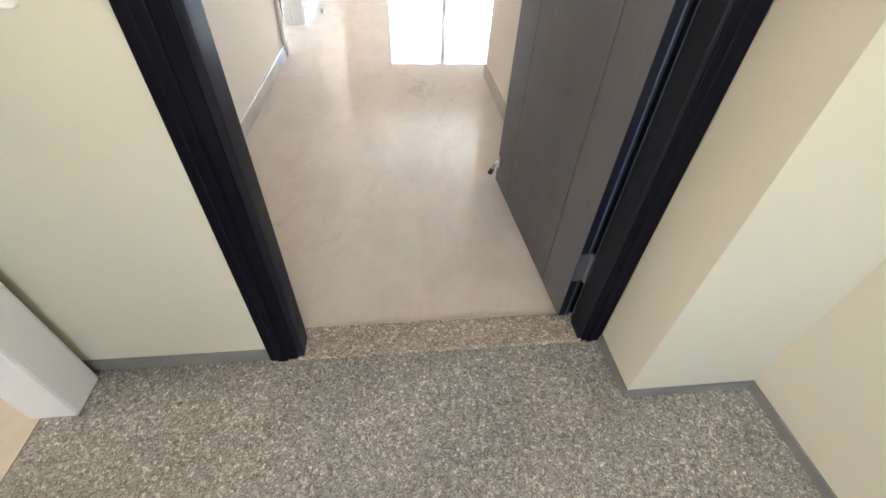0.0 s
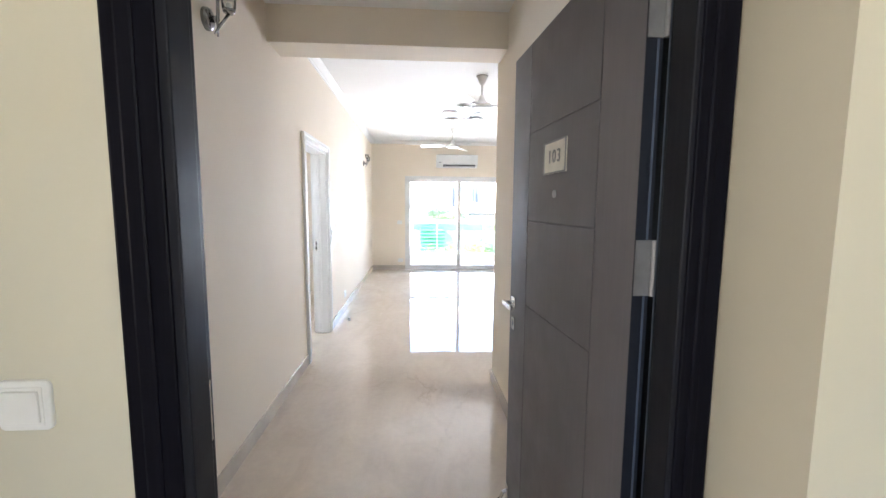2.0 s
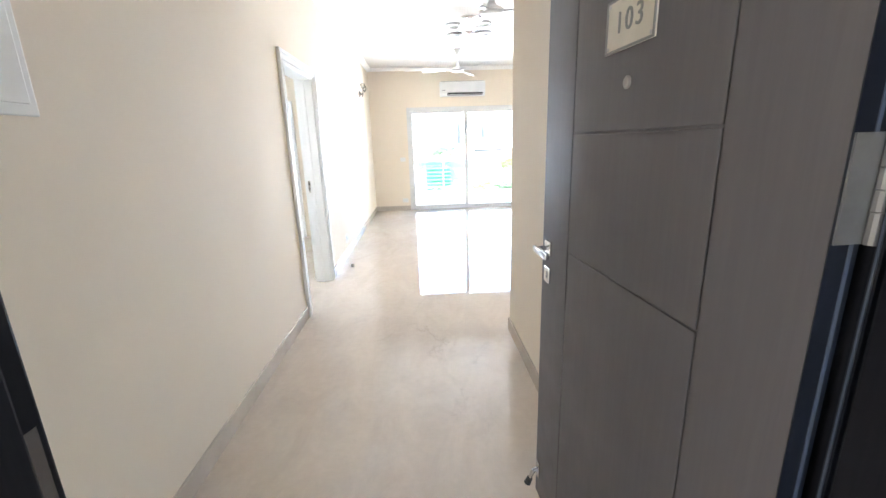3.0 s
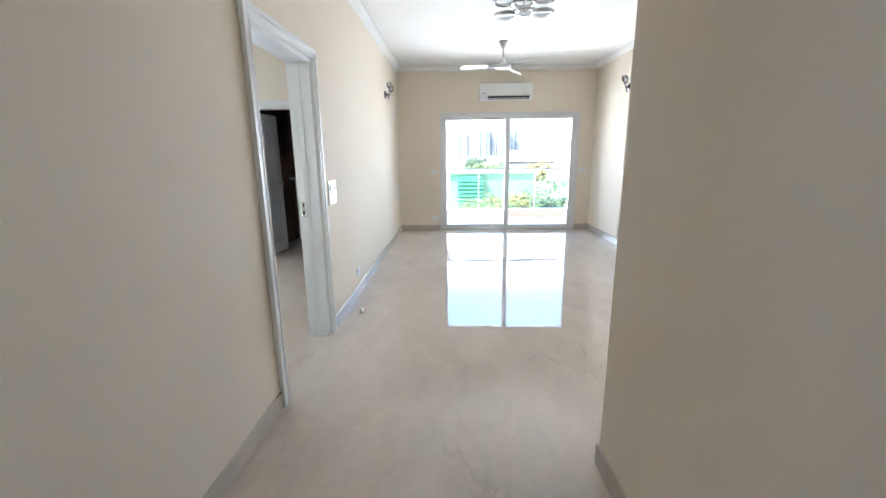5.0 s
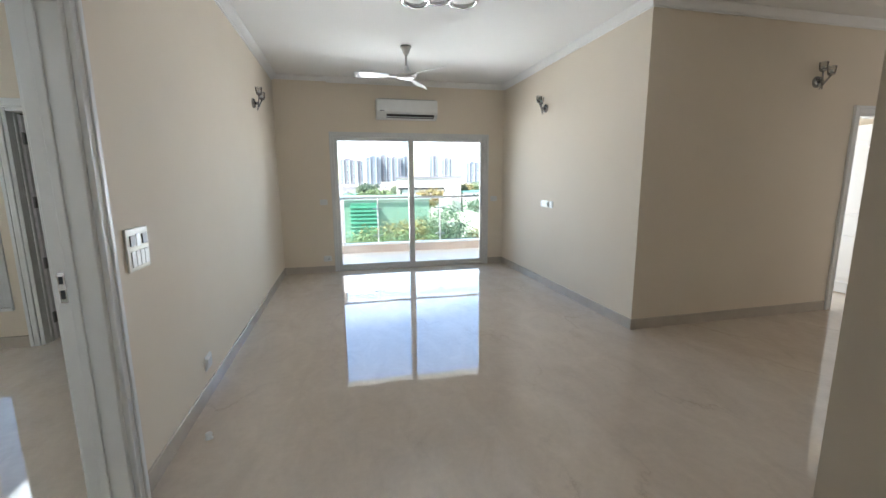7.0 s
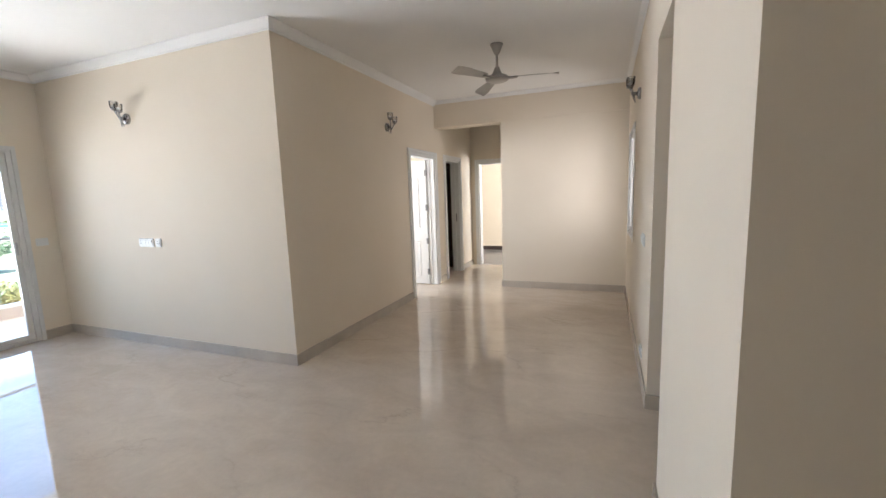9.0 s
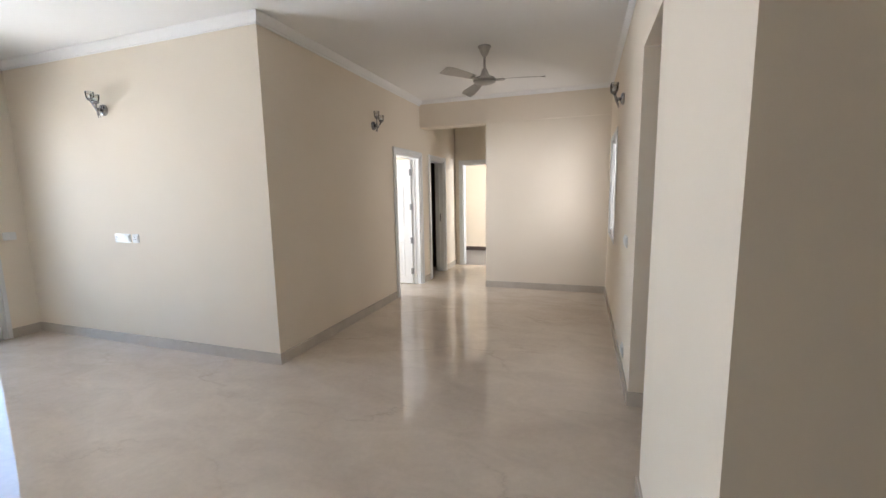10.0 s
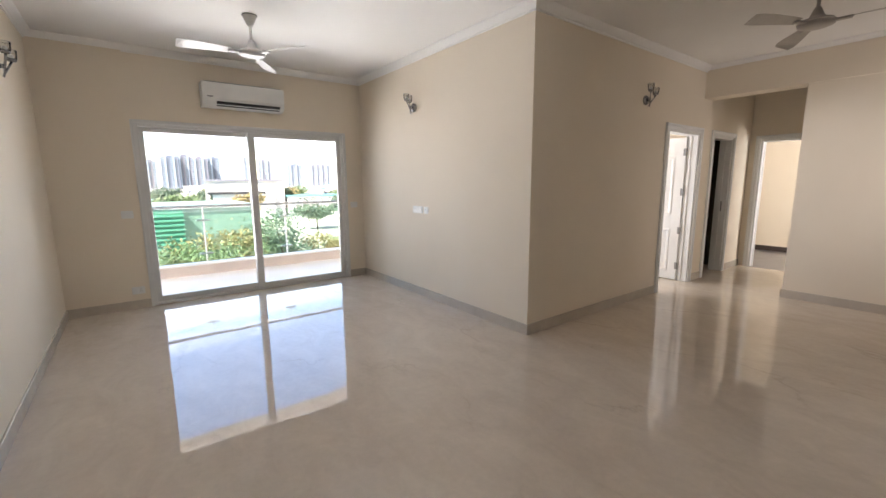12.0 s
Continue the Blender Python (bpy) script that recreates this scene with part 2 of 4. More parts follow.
def thing(name, loc, label, category, turn=0.0, group="", kind=""):
    e = new(name)
    e.empty_display_size = 0.1
    e.matrix_basis = pose(*loc, 0, 0, turn)
    return tagged(e, label, category, group, kind)


def structure(name, bm, mat, label, category, smooth=False):
    return tagged(mesh_object(name, bm, mat, smooth), label, category, kind="structure")


def box(bm, x0, x1, y0, y1, z0, z1, bevel=0.0, seg=2):
    vs = [bm.verts.new((x, y, z)) for z in (z0, z1) for x, y in ((x0, y0), (x1, y0), (x1, y1), (x0, y1))]
    faces = [bm.faces.new([vs[i] for i in q]) for q in ((3, 2, 1, 0), (4, 5, 6, 7), (0, 1, 5, 4), (1, 2, 6, 5), (2, 3, 7, 6), (3, 0, 4, 7))]
    if bevel:
        es = list({e for f in faces for e in f.edges})
        bmesh.ops.bevel(bm, geom=es, offset=bevel, segments=seg, affect="EDGES", profile=0.6)
    return bm


def boxed(*args, bevel=0.0, seg=2):
    return box(bmesh.new(), *args, bevel=bevel, seg=seg)


def tube(bm, pts, radii, seg=12, caps=True):
    """A round bar through the points; radii one a point, or one for all."""
    pts = [Vector(p) for p in pts]
    if isinstance(radii, (int, float)):
        radii = [radii] * len(pts)
    rings = []
    side = None
    for i, p in enumerate(pts):
        d = (pts[min(i + 1, len(pts) - 1)] - pts[max(i - 1, 0)]).normalized()
        ref = side if side is not None else (Vector((1, 0, 0)) if abs(d.x) < 0.8 else Vector((0, 1, 0)))
        a = (ref - d * ref.dot(d)).normalized()
        side = a
        b = d.cross(a)
        rings.append([bm.verts.new(p + (a * math.cos(k) + b * math.sin(k)) * radii[i]) for k in [2 * math.pi * j / seg for j in range(seg)]])
    for r0, r1 in zip(rings, rings[1:]):
        for j in range(seg):
            bm.faces.new((r0[j], r0[(j + 1) % seg], r1[(j + 1) % seg], r1[j]))
    if caps:
        bm.faces.new(rings[0][::-1])
        bm.faces.new(rings[-1])
    return bm


def lathe(bm, profile, seg=24, centre=(0, 0, 0), axis="z"):
    """A body turned about an axis; profile rows are (radius, height)."""
    rings = []
    c = Vector(centre)
    for r, h in profile:
        ring = []
        for j in range(seg):
            a = 2 * math.pi * j / seg
            u, w = r * math.cos(a), r * math.sin(a)
            ring.append(bm.verts.new(c + Vector((u, w, h) if axis == "z" else (h, u, w) if axis == "x" else (w, h, u))))
        rings.append(ring)
    for r0, r1 in zip(rings, rings[1:]):
        for j in range(seg):
            bm.faces.new((r0[j], r0[(j + 1) % seg], r1[(j + 1) % seg], r1[j]))
    bm.faces.new(rings[0][::-1])
    bm.faces.new(rings[-1])
    return bm


def ring(bm, centre, radius, thick, seg=28, sub=8, flat=1.0):
    c = Vector(centre)
    loops = []
    for i in range(seg):
        a = 2 * math.pi * i / seg
        out = Vector((math.cos(a), math.sin(a), 0))
        loops.append([bm.verts.new(c + out * (radius + thick * math.cos(k)) + Vector((0, 0, thick * flat * math.sin(k)))) for k in [2 * math.pi * j / sub for j in range(sub)]])
    for i in range(seg):
        r0, r1 = loops[i], loops[(i + 1) % seg]
        for j in range(sub):
            bm.faces.new((r0[j], r1[j], r1[(j + 1) % sub], r0[(j + 1) % sub]))
    return bm


def sweep(bm, path, profile):
    """A moulding along a flat path of (x, y), mitred at its corners; profile rows are (out, z), out to the left of the way."""
    n = len(path)
    rows = []
    for i, p in enumerate(path):
        p = Vector(p)
        d0 = (p - Vector(path[i - 1])).normalized() if i else None
        d1 = (Vector(path[i + 1]) - p).normalized() if i < n - 1 else None
        n0 = Vector((-d0.y, d0.x)) if d0 else None
        n1 = Vector((-d1.y, d1.x)) if d1 else None
        if n0 and n1:
            m = (n0 + n1).normalized()
            m = m / max(0.3, m.dot(n0))
        else:
            m = n0 or n1
        rows.append([bm.verts.new((p.x + m.x * o, p.y + m.y * o, z)) for o, z in profile])
    k = len(profile)
    for r0, r1 in zip(rows, rows[1:]):
        for j in range(k):
            bm.faces.new((r0[j], r0[(j + 1) % k], r1[(j + 1) % k], r1[j]))
    bm.faces.new(rows[0][::-1])
    bm.faces.new(rows[-1])
    return bm


def wall_boxes(bm, along, a0, a1, b0, b1, z0, z1, holes=()):
    """A wall that runs along x or y from a0 to a1, b0 to b1 thick, with holes (from, to, bottom, top)."""
    def put(s, e, lo, hi):
        if e - s > 1e-4 and hi - lo > 1e-4:
            box(bm, *((s, e, b0, b1) if along == "x" else (b0, b1, s, e)), lo, hi)
    at = a0
    for s, e, lo, hi in sorted(holes):
        put(at, s, z0, z1)
        put(s, e, z0, lo)
        put(s, e, hi, z1)
        at = e
    put(at, a1, z0, z1)
    return bm


def wall(name, along, a0, a1, b0, b1, z0, z1, mat, holes=(), label="smooth cream-painted plaster wall"):
    return structure(name, wall_boxes(bmesh.new(), along, a0, a1, b0, b1, z0, z1, holes), mat, label, "wall")


# ---- plan: metres; x to the side, y from the entrance to the balcony ----
HALL_W = 1.69
LIV_R = 3.605
FAR = 8.87
JUT_Y = 5.455
END_X = 7.113
DIN_Y = 2.575
BLOCK_Y = 2.61
TOP = 2.97
BED_Y = 6.42
GROUND_Z = -7.0

# floors
structure("floor", boxed(-3.75, 9.0, 0.125, 9.0, -0.15, 0.0), MARBLE, "polished cream marble floor with faint veins", "floor")
structure("floor_landing", boxed(-0.17, 2.3, -3.2, 0.121, -0.15, 0.0), GRANITE, "speckled grey granite landing floor", "floor")
structure("floor_neighbour", boxed(-2.2, -0.174, -2.2, -0.002, -0.15, 0.0), MARBLE, "cream tiled floor beyond the open doorway", "floor")
structure("floor_far_room", boxed(9.004, 12.0, 3.2, 7.2, -0.15, 0.0), GREY_FLOOR, "grey wood-look floor of the far room", "floor")
structure("threshold", boxed(0.52, 1.62, -0.004, 0.122, -0.1, 0.016, bevel=0.004), GRANITE_WARM, "brown speckled granite door threshold", "threshold")

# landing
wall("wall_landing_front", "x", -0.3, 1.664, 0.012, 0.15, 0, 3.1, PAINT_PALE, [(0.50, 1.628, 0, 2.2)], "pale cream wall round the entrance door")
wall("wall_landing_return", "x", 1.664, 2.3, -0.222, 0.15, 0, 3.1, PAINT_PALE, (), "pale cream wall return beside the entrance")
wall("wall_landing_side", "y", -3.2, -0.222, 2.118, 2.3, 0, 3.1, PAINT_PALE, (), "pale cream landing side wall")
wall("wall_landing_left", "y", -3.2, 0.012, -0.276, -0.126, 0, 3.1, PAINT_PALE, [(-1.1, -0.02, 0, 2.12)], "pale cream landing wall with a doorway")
# the opening is unseen, added to let light onto the landing
wall("wall_landing_back", "x", -0.126, 2.118, -3.2, -3.05, 0, 3.1, PAINT_PALE, [(0.65, 1.65, 0.7, 2.55)], "pale landing wall with an unseen opening added for light")
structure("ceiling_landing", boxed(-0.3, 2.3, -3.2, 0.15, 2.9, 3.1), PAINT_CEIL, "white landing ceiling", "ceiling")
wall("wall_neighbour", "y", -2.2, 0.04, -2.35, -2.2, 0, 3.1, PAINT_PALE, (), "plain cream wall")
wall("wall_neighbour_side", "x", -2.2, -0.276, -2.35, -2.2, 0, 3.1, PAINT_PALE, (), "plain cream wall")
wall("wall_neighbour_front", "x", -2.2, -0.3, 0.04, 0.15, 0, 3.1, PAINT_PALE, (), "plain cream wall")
structure("ceiling_neighbour", boxed(-2.35, -0.3, -2.35, 0.15, 2.9, 3.1), PAINT_CEIL, "white ceiling", "ceiling")

# entrance hall, living and dining room
BED_DOOR = (3.135, 4.03, 0, 2.085)
wall("wall_west", "y", 0.15, FAR, -0.15, 0.0, 0, TOP, PAINT, [BED_DOOR])
wall("wall_hall", "y", 0.15, BLOCK_Y, HALL_W, HALL_W + 0.15, 0, TOP, PAINT)
wall("wall_block", "x", HALL_W + 0.15, 2.80, BLOCK_Y - 0.15, BLOCK_Y, 0, TOP, PAINT)
wall("wall_kitchen_left", "y", 0.9, BLOCK_Y - 0.15, 2.65, 2.80, 0, TOP, PAINT)
wall("wall_kitchen_right", "y", 0.9, DIN_Y - 0.2, 3.74, 3.89, 0, TOP, PAINT)
wall("wall_kitchen_back", "x", 2.65, 3.89, 0.75, 0.9, 0, TOP, PAINT)
structure("lintel", boxed(2.80, 3.74, DIN_Y - 0.2, DIN_Y, 2.40, TOP), PAINT, "cream-painted lintel over the kitchen opening", "lintel")
DIN_WIN = (5.74, 6.84, 0.90, 2.20)
wall("wall_south", "x", 3.74, END_X + 0.15, DIN_Y - 0.2, DIN_Y, 0, TOP, PAINT, [DIN_WIN])
wall("wall_end", "y", DIN_Y, 4.37, END_X, END_X + 0.15, 0, 2.557, PAINT)
structure("beam_passage", boxed(END_X - 0.018, END_X + 0.24, DIN_Y, JUT_Y, 2.557, TOP), PAINT, "cream-painted ceiling beam over the passage", "beam")
wall("wall_passage", "x", END_X + 0.15, 9.0, 4.22, 4.37, 0, TOP, PAINT)
P_DOOR_1 = (6.125, 7.04, 0, 2.095)
P_DOOR_2 = (7.505, 8.25, 0, 2.095)
P_DOOR_3 = (4.45, 5.30, 0, 2.095)
wall("wall_passage_doors", "x", LIV_R, 9.15, JUT_Y, JUT_Y + 0.15, 0, TOP, PAINT, [P_DOOR_1, P_DOOR_2])
wall("wall_passage_end", "y", 4.37, JUT_Y, 9.0, 9.15, 0, TOP, PAINT, [P_DOOR_3])
wall("wall_east", "y", JUT_Y + 0.15, FAR, LIV_R, LIV_R + 0.15, 0, TOP, PAINT)
WIN = (0.785, 3.30, 0.0, 2.143)
wall("wall_north", "x", -0.15, LIV_R + 0.15, FAR, FAR + 0.2, -0.15, TOP, PAINT, [(WIN[0], WIN[1], -0.002, WIN[3])])
structure("pier", boxed(0.0, 0.764, FAR - 0.016, FAR - 0.001, 0.0, TOP), PAINT, "slightly proud cream-painted wall pier beside the balcony door", "pier")
structure("beam_hall", boxed(0.0, HALL_W, 2.25, 2.545, 2.635, TOP), PAINT, "cream-painted beam across the entrance hall", "beam")
structure("ceiling", boxed(-3.9, 12.1, 0.1, 9.07, TOP, TOP + 0.15), PAINT_CEIL, "white painted ceiling", "ceiling")
structure("ceiling_hall", boxed(0.0, HALL_W, 0.15, 2.25, 2.885, TOP - 0.004), PAINT_CEIL, "white lowered ceiling of the entrance hall", "ceiling")
structure("ceiling_passage", boxed(END_X + 0.24, 9.0, 4.37, JUT_Y, 2.885, TOP - 0.004), PAINT_CEIL, "white lowered passage ceiling", "ceiling")

# bedroom and bathroom behind the left-hand doorway
BED_WIN = (-2.98, -1.955, 0.37, 2.10)
BATH_DOOR = (-1.755, -0.97, 0, 2.06)
wall("wall_bedroom_north", "x", -3.75, -0.15, BED_Y, BED_Y + 0.15, 0, TOP, PAINT, [BED_WIN, BATH_DOOR])
wall("wall_bedroom_west", "y", 2.0, BED_Y + 0.15, -3.9, -3.75, 0, TOP, PAINT)
wall("wall_bedroom_south", "x", -3.75, -0.15, 2.0, 2.15, 0, TOP, PAINT)
wall("wall_bath_west", "y", BED_Y + 0.15, 8.3, -1.95, -1.80, 0, TOP, BROWN_TILE, (), "brown tiled bathroom wall")
wall("wall_bath_north", "x", -1.95, -0.152, 8.15, 8.30, 0, TOP, BROWN_TILE, (), "brown tiled bathroom wall")
wall("wall_bath_east", "y", BED_Y + 0.15, 8.15, -0.17, -0.152, 0, TOP, BROWN_TILE, (), "brown tiled bathroom wall")

# rooms behind the passage doors
# the hole in the north wall is unseen, added to light the open door
wall("wall_back_room_north", "x", LIV_R + 0.15, 7.3, 8.0, 8.15, 0, TOP, PAINT, [(4.6, 6.2, 0.6, 2.1)])
wall("wall_back_room_east", "y", JUT_Y + 0.15, 8.0, 7.15, 7.30, 0, TOP, PAINT)
wall("wall_dark_bath_back", "x", 7.30, 9.0, 6.7, 6.85, 0, TOP, DARK_TILE, (), "dark brown tiled wall")
wall("wall_dark_bath_side", "y", JUT_Y + 0.15, 6.7, 8.62, 9.0, 0, TOP, DARK_TILE, (), "dark brown tiled wall")
wall("wall_far_room_east", "y", 3.2, 7.2, 11.2, 11.35, 0, TOP, PAINT)
wall("wall_far_room_north", "x", 9.15, 11.2, 7.05, 7.2, 0, TOP, PAINT)
# its window hole is unseen, added for the far room's lamp
wall("wall_far_room_south", "x", 9.0, 11.35, 3.05, 3.2, 0, TOP, PAINT, [(9.5, 10.9, 0.9, 2.1)])
wall("wall_far_room_west", "y", 3.2, 4.22, 9.0, 9.15, 0, TOP, PAINT)
wall("wall_far_room_west_back", "y", JUT_Y + 0.15, 7.2, 9.0, 9.15, 0, TOP, PAINT)

# plain unseen walls added outside to keep direct sun out of the openings
wall("wall_sun_block", "x", 4.0, 12.2, 0.9, 1.1, GROUND_Z, 6.5, PAINT_PALE, (), "plain pale unseen wall added to keep sun out of the windows")
wall("wall_sun_block_landing", "y", -4.0, 0.6, 4.4, 4.6, GROUND_Z, 6.5, PAINT_PALE, (), "plain pale unseen wall added to block sun beside the landing")

# cornices and skirtings
CORNICE = [(0.0, 2.893), (0.014, 2.893), (0.016, 2.905), (0.03, 2.912), (0.055, 2.935), (0.07, 2.955), (0.072, 2.968), (0.0, 2.968)]


def moulding(name, path, profile, mat, label, category):
    return structure(name, sweep(bmesh.new(), path, profile), mat, label, category)


moulding("cornice_living", [(END_X - 0.02, JUT_Y), (LIV_R, JUT_Y), (LIV_R, FAR), (0.0, FAR), (0.0, 2.55)], CORNICE, PAINT_CEIL, "white moulded plaster cornice", "cornice")
moulding("cornice_dining", [(3.74, DIN_Y), (END_X - 0.02, DIN_Y), (END_X - 0.02, JUT_Y)], [(o * 0.6, 2.968 - (2.968 - z) * 0.7) for o, z in CORNICE], PAINT_CEIL, "white narrow plaster cornice", "cornice")
moulding("cornice_bedroom", [(-0.152, BED_Y), (-3.748, BED_Y), (-3.748, 2.152)], [(o * 1.3, 2.968 - (2.968 - z) * 1.5) for o, z in CORNICE], PAINT_CEIL, "white moulded plaster cornice", "cornice")
BASE = [(0.0, 0.0), (0.013, 0.0), (0.013, 0.098), (0.011, 0.101), (0.0, 0.101)]


def skirting(path, mat=SKIRT, label="beige marble skirting"):
    return moulding("baseboard", path, BASE, mat, label, "baseboard")


GRANITE_BASE = [(0.0, 0.0), (0.008, 0.0), (0.008, 0.051), (0.006, 0.054), (0.0, 0.054)]
moulding("baseboard", [(0.473, 0.012), (-0.126, 0.012), (-0.126, -0.018)], GRANITE_BASE, GRANITE_PLAIN, "low grey granite skirting on the landing", "baseboard")
moulding("baseboard", [(2.118, -3.04), (2.118, -0.222), (1.664, -0.222), (1.664, 0.008)], [(o, z * 0.68) for o, z in GRANITE_BASE], GRANITE_PLAIN, "low grey granite skirting on the landing", "baseboard")
skirting([(0.0, 3.06), (0.0, 0.152)])
skirting([(0.764, FAR - 0.016), (0.0, FAR - 0.016), (0.0, 4.106)])
skirting([(6.05, JUT_Y), (LIV_R, JUT_Y), (LIV_R, FAR), (3.337, FAR)])
skirting([(HALL_W, 0.152), (HALL_W, BLOCK_Y), (2.80, BLOCK_Y), (2.80, 0.95)])
skirting([(3.74, 0.95), (3.74, DIN_Y), (END_X, DIN_Y), (END_X, 4.37), (8.99, 4.37)])
skirting([(7.43, JUT_Y), (7.116, JUT_Y)])
skirting([(8.998, JUT_Y), (8.322, JUT_Y)])
skirting([(-1.832, BED_Y), (-3.748, BED_Y), (-3.748, 2.152)])
skirting([(11.198, 3.21), (11.198, 7.04)], DARK_SKIRT, "dark wooden skirting")


# ---- doors ----
def casing_boxes(bm, along, s, e, top, face, out, width=0.072, thick=0.018):
    """Flat moulded trim round an opening on one face of a wall; out is +1 or -1."""
    steps = ((0.004, width - 0.004, thick), (width * 0.62, width, thick + 0.010), (0.0, width * 0.16, thick + 0.006))
    for lo, hi, t in steps:
        f0, f1 = sorted((face, face + out * t))
        for a0, a1, z0, z1 in ((s - hi, s - lo, 0.001 + lo * 0.01, top + hi), (e + lo, e + hi, 0.001 + lo * 0.01, top + hi), (s - lo, e + lo, top + lo, top + hi)):
            box(bm, *((a0, a1, f0, f1) if along == "x" else (f0, f1, a0, a1)), z0, z1, bevel=0.0025, seg=1)
    return bm


def doorway(name, along, s, e, top, b0, b1, label, lining=0.03, stop_at=None):
    """A white door frame that lines an opening: jambs, head, and trim on both faces."""
    d = thing(name, (0, 0, 0), label, "door frame", kind="structure")
    def piece(nm, a0, a1, c0, c1, z0, z1):
        part(nm, boxed(*((a0, a1, c0, c1) if along == "x" else (c0, c1, a0, a1)), z0, z1, bevel=0.003, seg=1), ENAMEL, d)
    piece("jamb", s, s + lining, b0 - 0.002, b1 + 0.002, 0.001, top)
    piece("jamb", e - lining, e, b0 - 0.002, b1 + 0.002, 0.001, top)
    piece("head", s + lining, e - lining, b0 - 0.002, b1 + 0.002, top - lining, top)
    mid = (b0 + b1) / 2 if stop_at is None else stop_at
    piece("door_stop", s + lining, s + lining + 0.012, mid, mid + 0.03, 0.001, top - lining)
    piece("door_stop", e - lining - 0.012, e - lining, mid, mid + 0.03, 0.001, top - lining)
    part("trim", casing_boxes(bmesh.new(), along, s + 0.004, e - 0.004, top - 0.004, b1 + 0.001, 1), ENAMEL, d)
    part("trim", casing_boxes(bmesh.new(), along, s + 0.004, e - 0.004, top - 0.004, b0 - 0.001, -1), ENAMEL, d)
    return d


def panel_leaf(name, hinge, turn, width, height, mat, label, mirror=1):
    """A moulded panel door: x along its width from the hinge, y its thickness. Arched upper panel, square lower panels."""
    d = thing(name, hinge, label, "door", turn, kind="structure")
    part("leaf", boxed(0.0, width, -0.018, 0.018, 0.012, height, bevel=0.003, seg=1), mat, d)
    x0, x1 = width * 0.16, width * 0.84
    mid = width * 0.5
    def outline(za, zb, arch):
        top = [(x1, zb)]
        if arch:
            top = [(x1 - (x1 - x0) * k / 12, zb + arch * (1 - (2 * k / 12 - 1) ** 2) * (1 if 1 < k < 11 else 0.4)) for k in range(13)]
        else:
            top = [(x1, zb), (x0, zb)]
        return [(x0, za), (x1, za)] + top
    panels = [(height * 0.47, height * 0.87, 0.09), (height * 0.06, height * 0.37, 0.0)]
    for za, zb, arch in panels:
        for side in (1, -1):
            bm = bmesh.new()
            pts = outline(za, zb, arch)
            cx, cz = mid, (za + zb) / 2
            loops = []
            for shrink, y in ((0.0, 0.0175), (0.0, 0.024), (0.022, 0.026), (0.035, 0.019), (0.05, 0.019), (0.085, 0.024)):
                lp = []
                for x, z in pts:
                    kx = 1 - shrink / (x1 - x0) * 2
                    kz = 1 - shrink / (zb - za) * 2
                    lp.append(bm.verts.new((cx + (x - cx) * kx, side * y, cz + (z - cz) * kz)))
                loops.append(lp)
            n = len(pts)
            for a, b in zip(loops, loops[1:]):
                for j in range(n):
                    bm.faces.new((a[j], a[(j + 1) % n], b[(j + 1) % n], b[j]))
            bm.faces.new(loops[-1])
            part("panel", bm, mat, d)
    for zc in (0.22, height * 0.36, height * 0.63, height - 0.20):
        bm = bmesh.new()
        tube(bm, [(-0.006, 0.022 * mirror, zc - 0.05), (-0.006, 0.022 * mirror, zc + 0.05)], 0.008, 8)
        box(bm, -0.002, 0.03, 0.0185 * mirror - 0.001, 0.0185 * mirror + 0.001, zc - 0.05, zc + 0.05)
        part("hinge", bm, GREY_PLASTIC, d)
    for side in (1, -1):
        bm = lathe(bmesh.new(), [(0.026, 0.018 * side), (0.026, 0.024 * side), (0.012, 0.028 * side), (0.012, 0.045 * side), (0.024, 0.055 * side), (0.028, 0.07 * side), (0.02, 0.082 * side), (0.004, 0.086 * side)], 16, (width - 0.06, 0, 1.04), "y")
        part("knob", bm, CHROME, d, "round chrome door knob", smooth=True)
    return d


# entrance door: frame
D0, D1 = 0.590, 1.575
HEAD = 2.165
ent = thing("door_1_frame", (0, 0, 0), "glossy black-brown wooden entrance door frame on the granite threshold", "door frame", kind="structure")


def jamb_profile(bm, side):
    """Left (side -1) or right (side +1) post with a stepped front moulding and a rebate for the leaf."""
    inner = D0 if side < 0 else D1
    o = side
    def slab(a, b, y0, y1, bev=0.004):
        x0, x1 = sorted((inner + o * a, inner + o * b))
        box(bm, x0, x1, y0, y1, 0.0, HEAD + 0.085, bevel=bev, seg=2)
    k = 1.0 if side > 0 else 1.6                 # the lock-side post is the broader one
    slab(0.012 * k, 0.040 * k, -0.004, 0.03, 0.004)
    slab(0.034 * k, 0.056 * k, -0.008, 0.042, 0.006)
    slab(0.050 * k, 0.0725 * k if side < 0 else 0.0875, -0.003, 0.043, 0.006)
    return bm


def jamb_lining(bm, side):
    """Flat inner board of the post, with its rebate."""
    inner, k = (D0, 1.6) if side < 0 else (D1, 1.0)
    rebate = (0.018, 0.056, 0.079, 0.148) if side > 0 else (0.012, 0.085, 0.079, 0.115)
    for a, b, y0, y1 in ((0.0, 0.055 * k, 0.001, 0.080), rebate):
        x0, x1 = sorted((inner + side * a, inner + side * b))
        box(bm, x0, x1, y0, y1, 0.0, HEAD + 0.085, bevel=0.004, seg=2)
    return bm


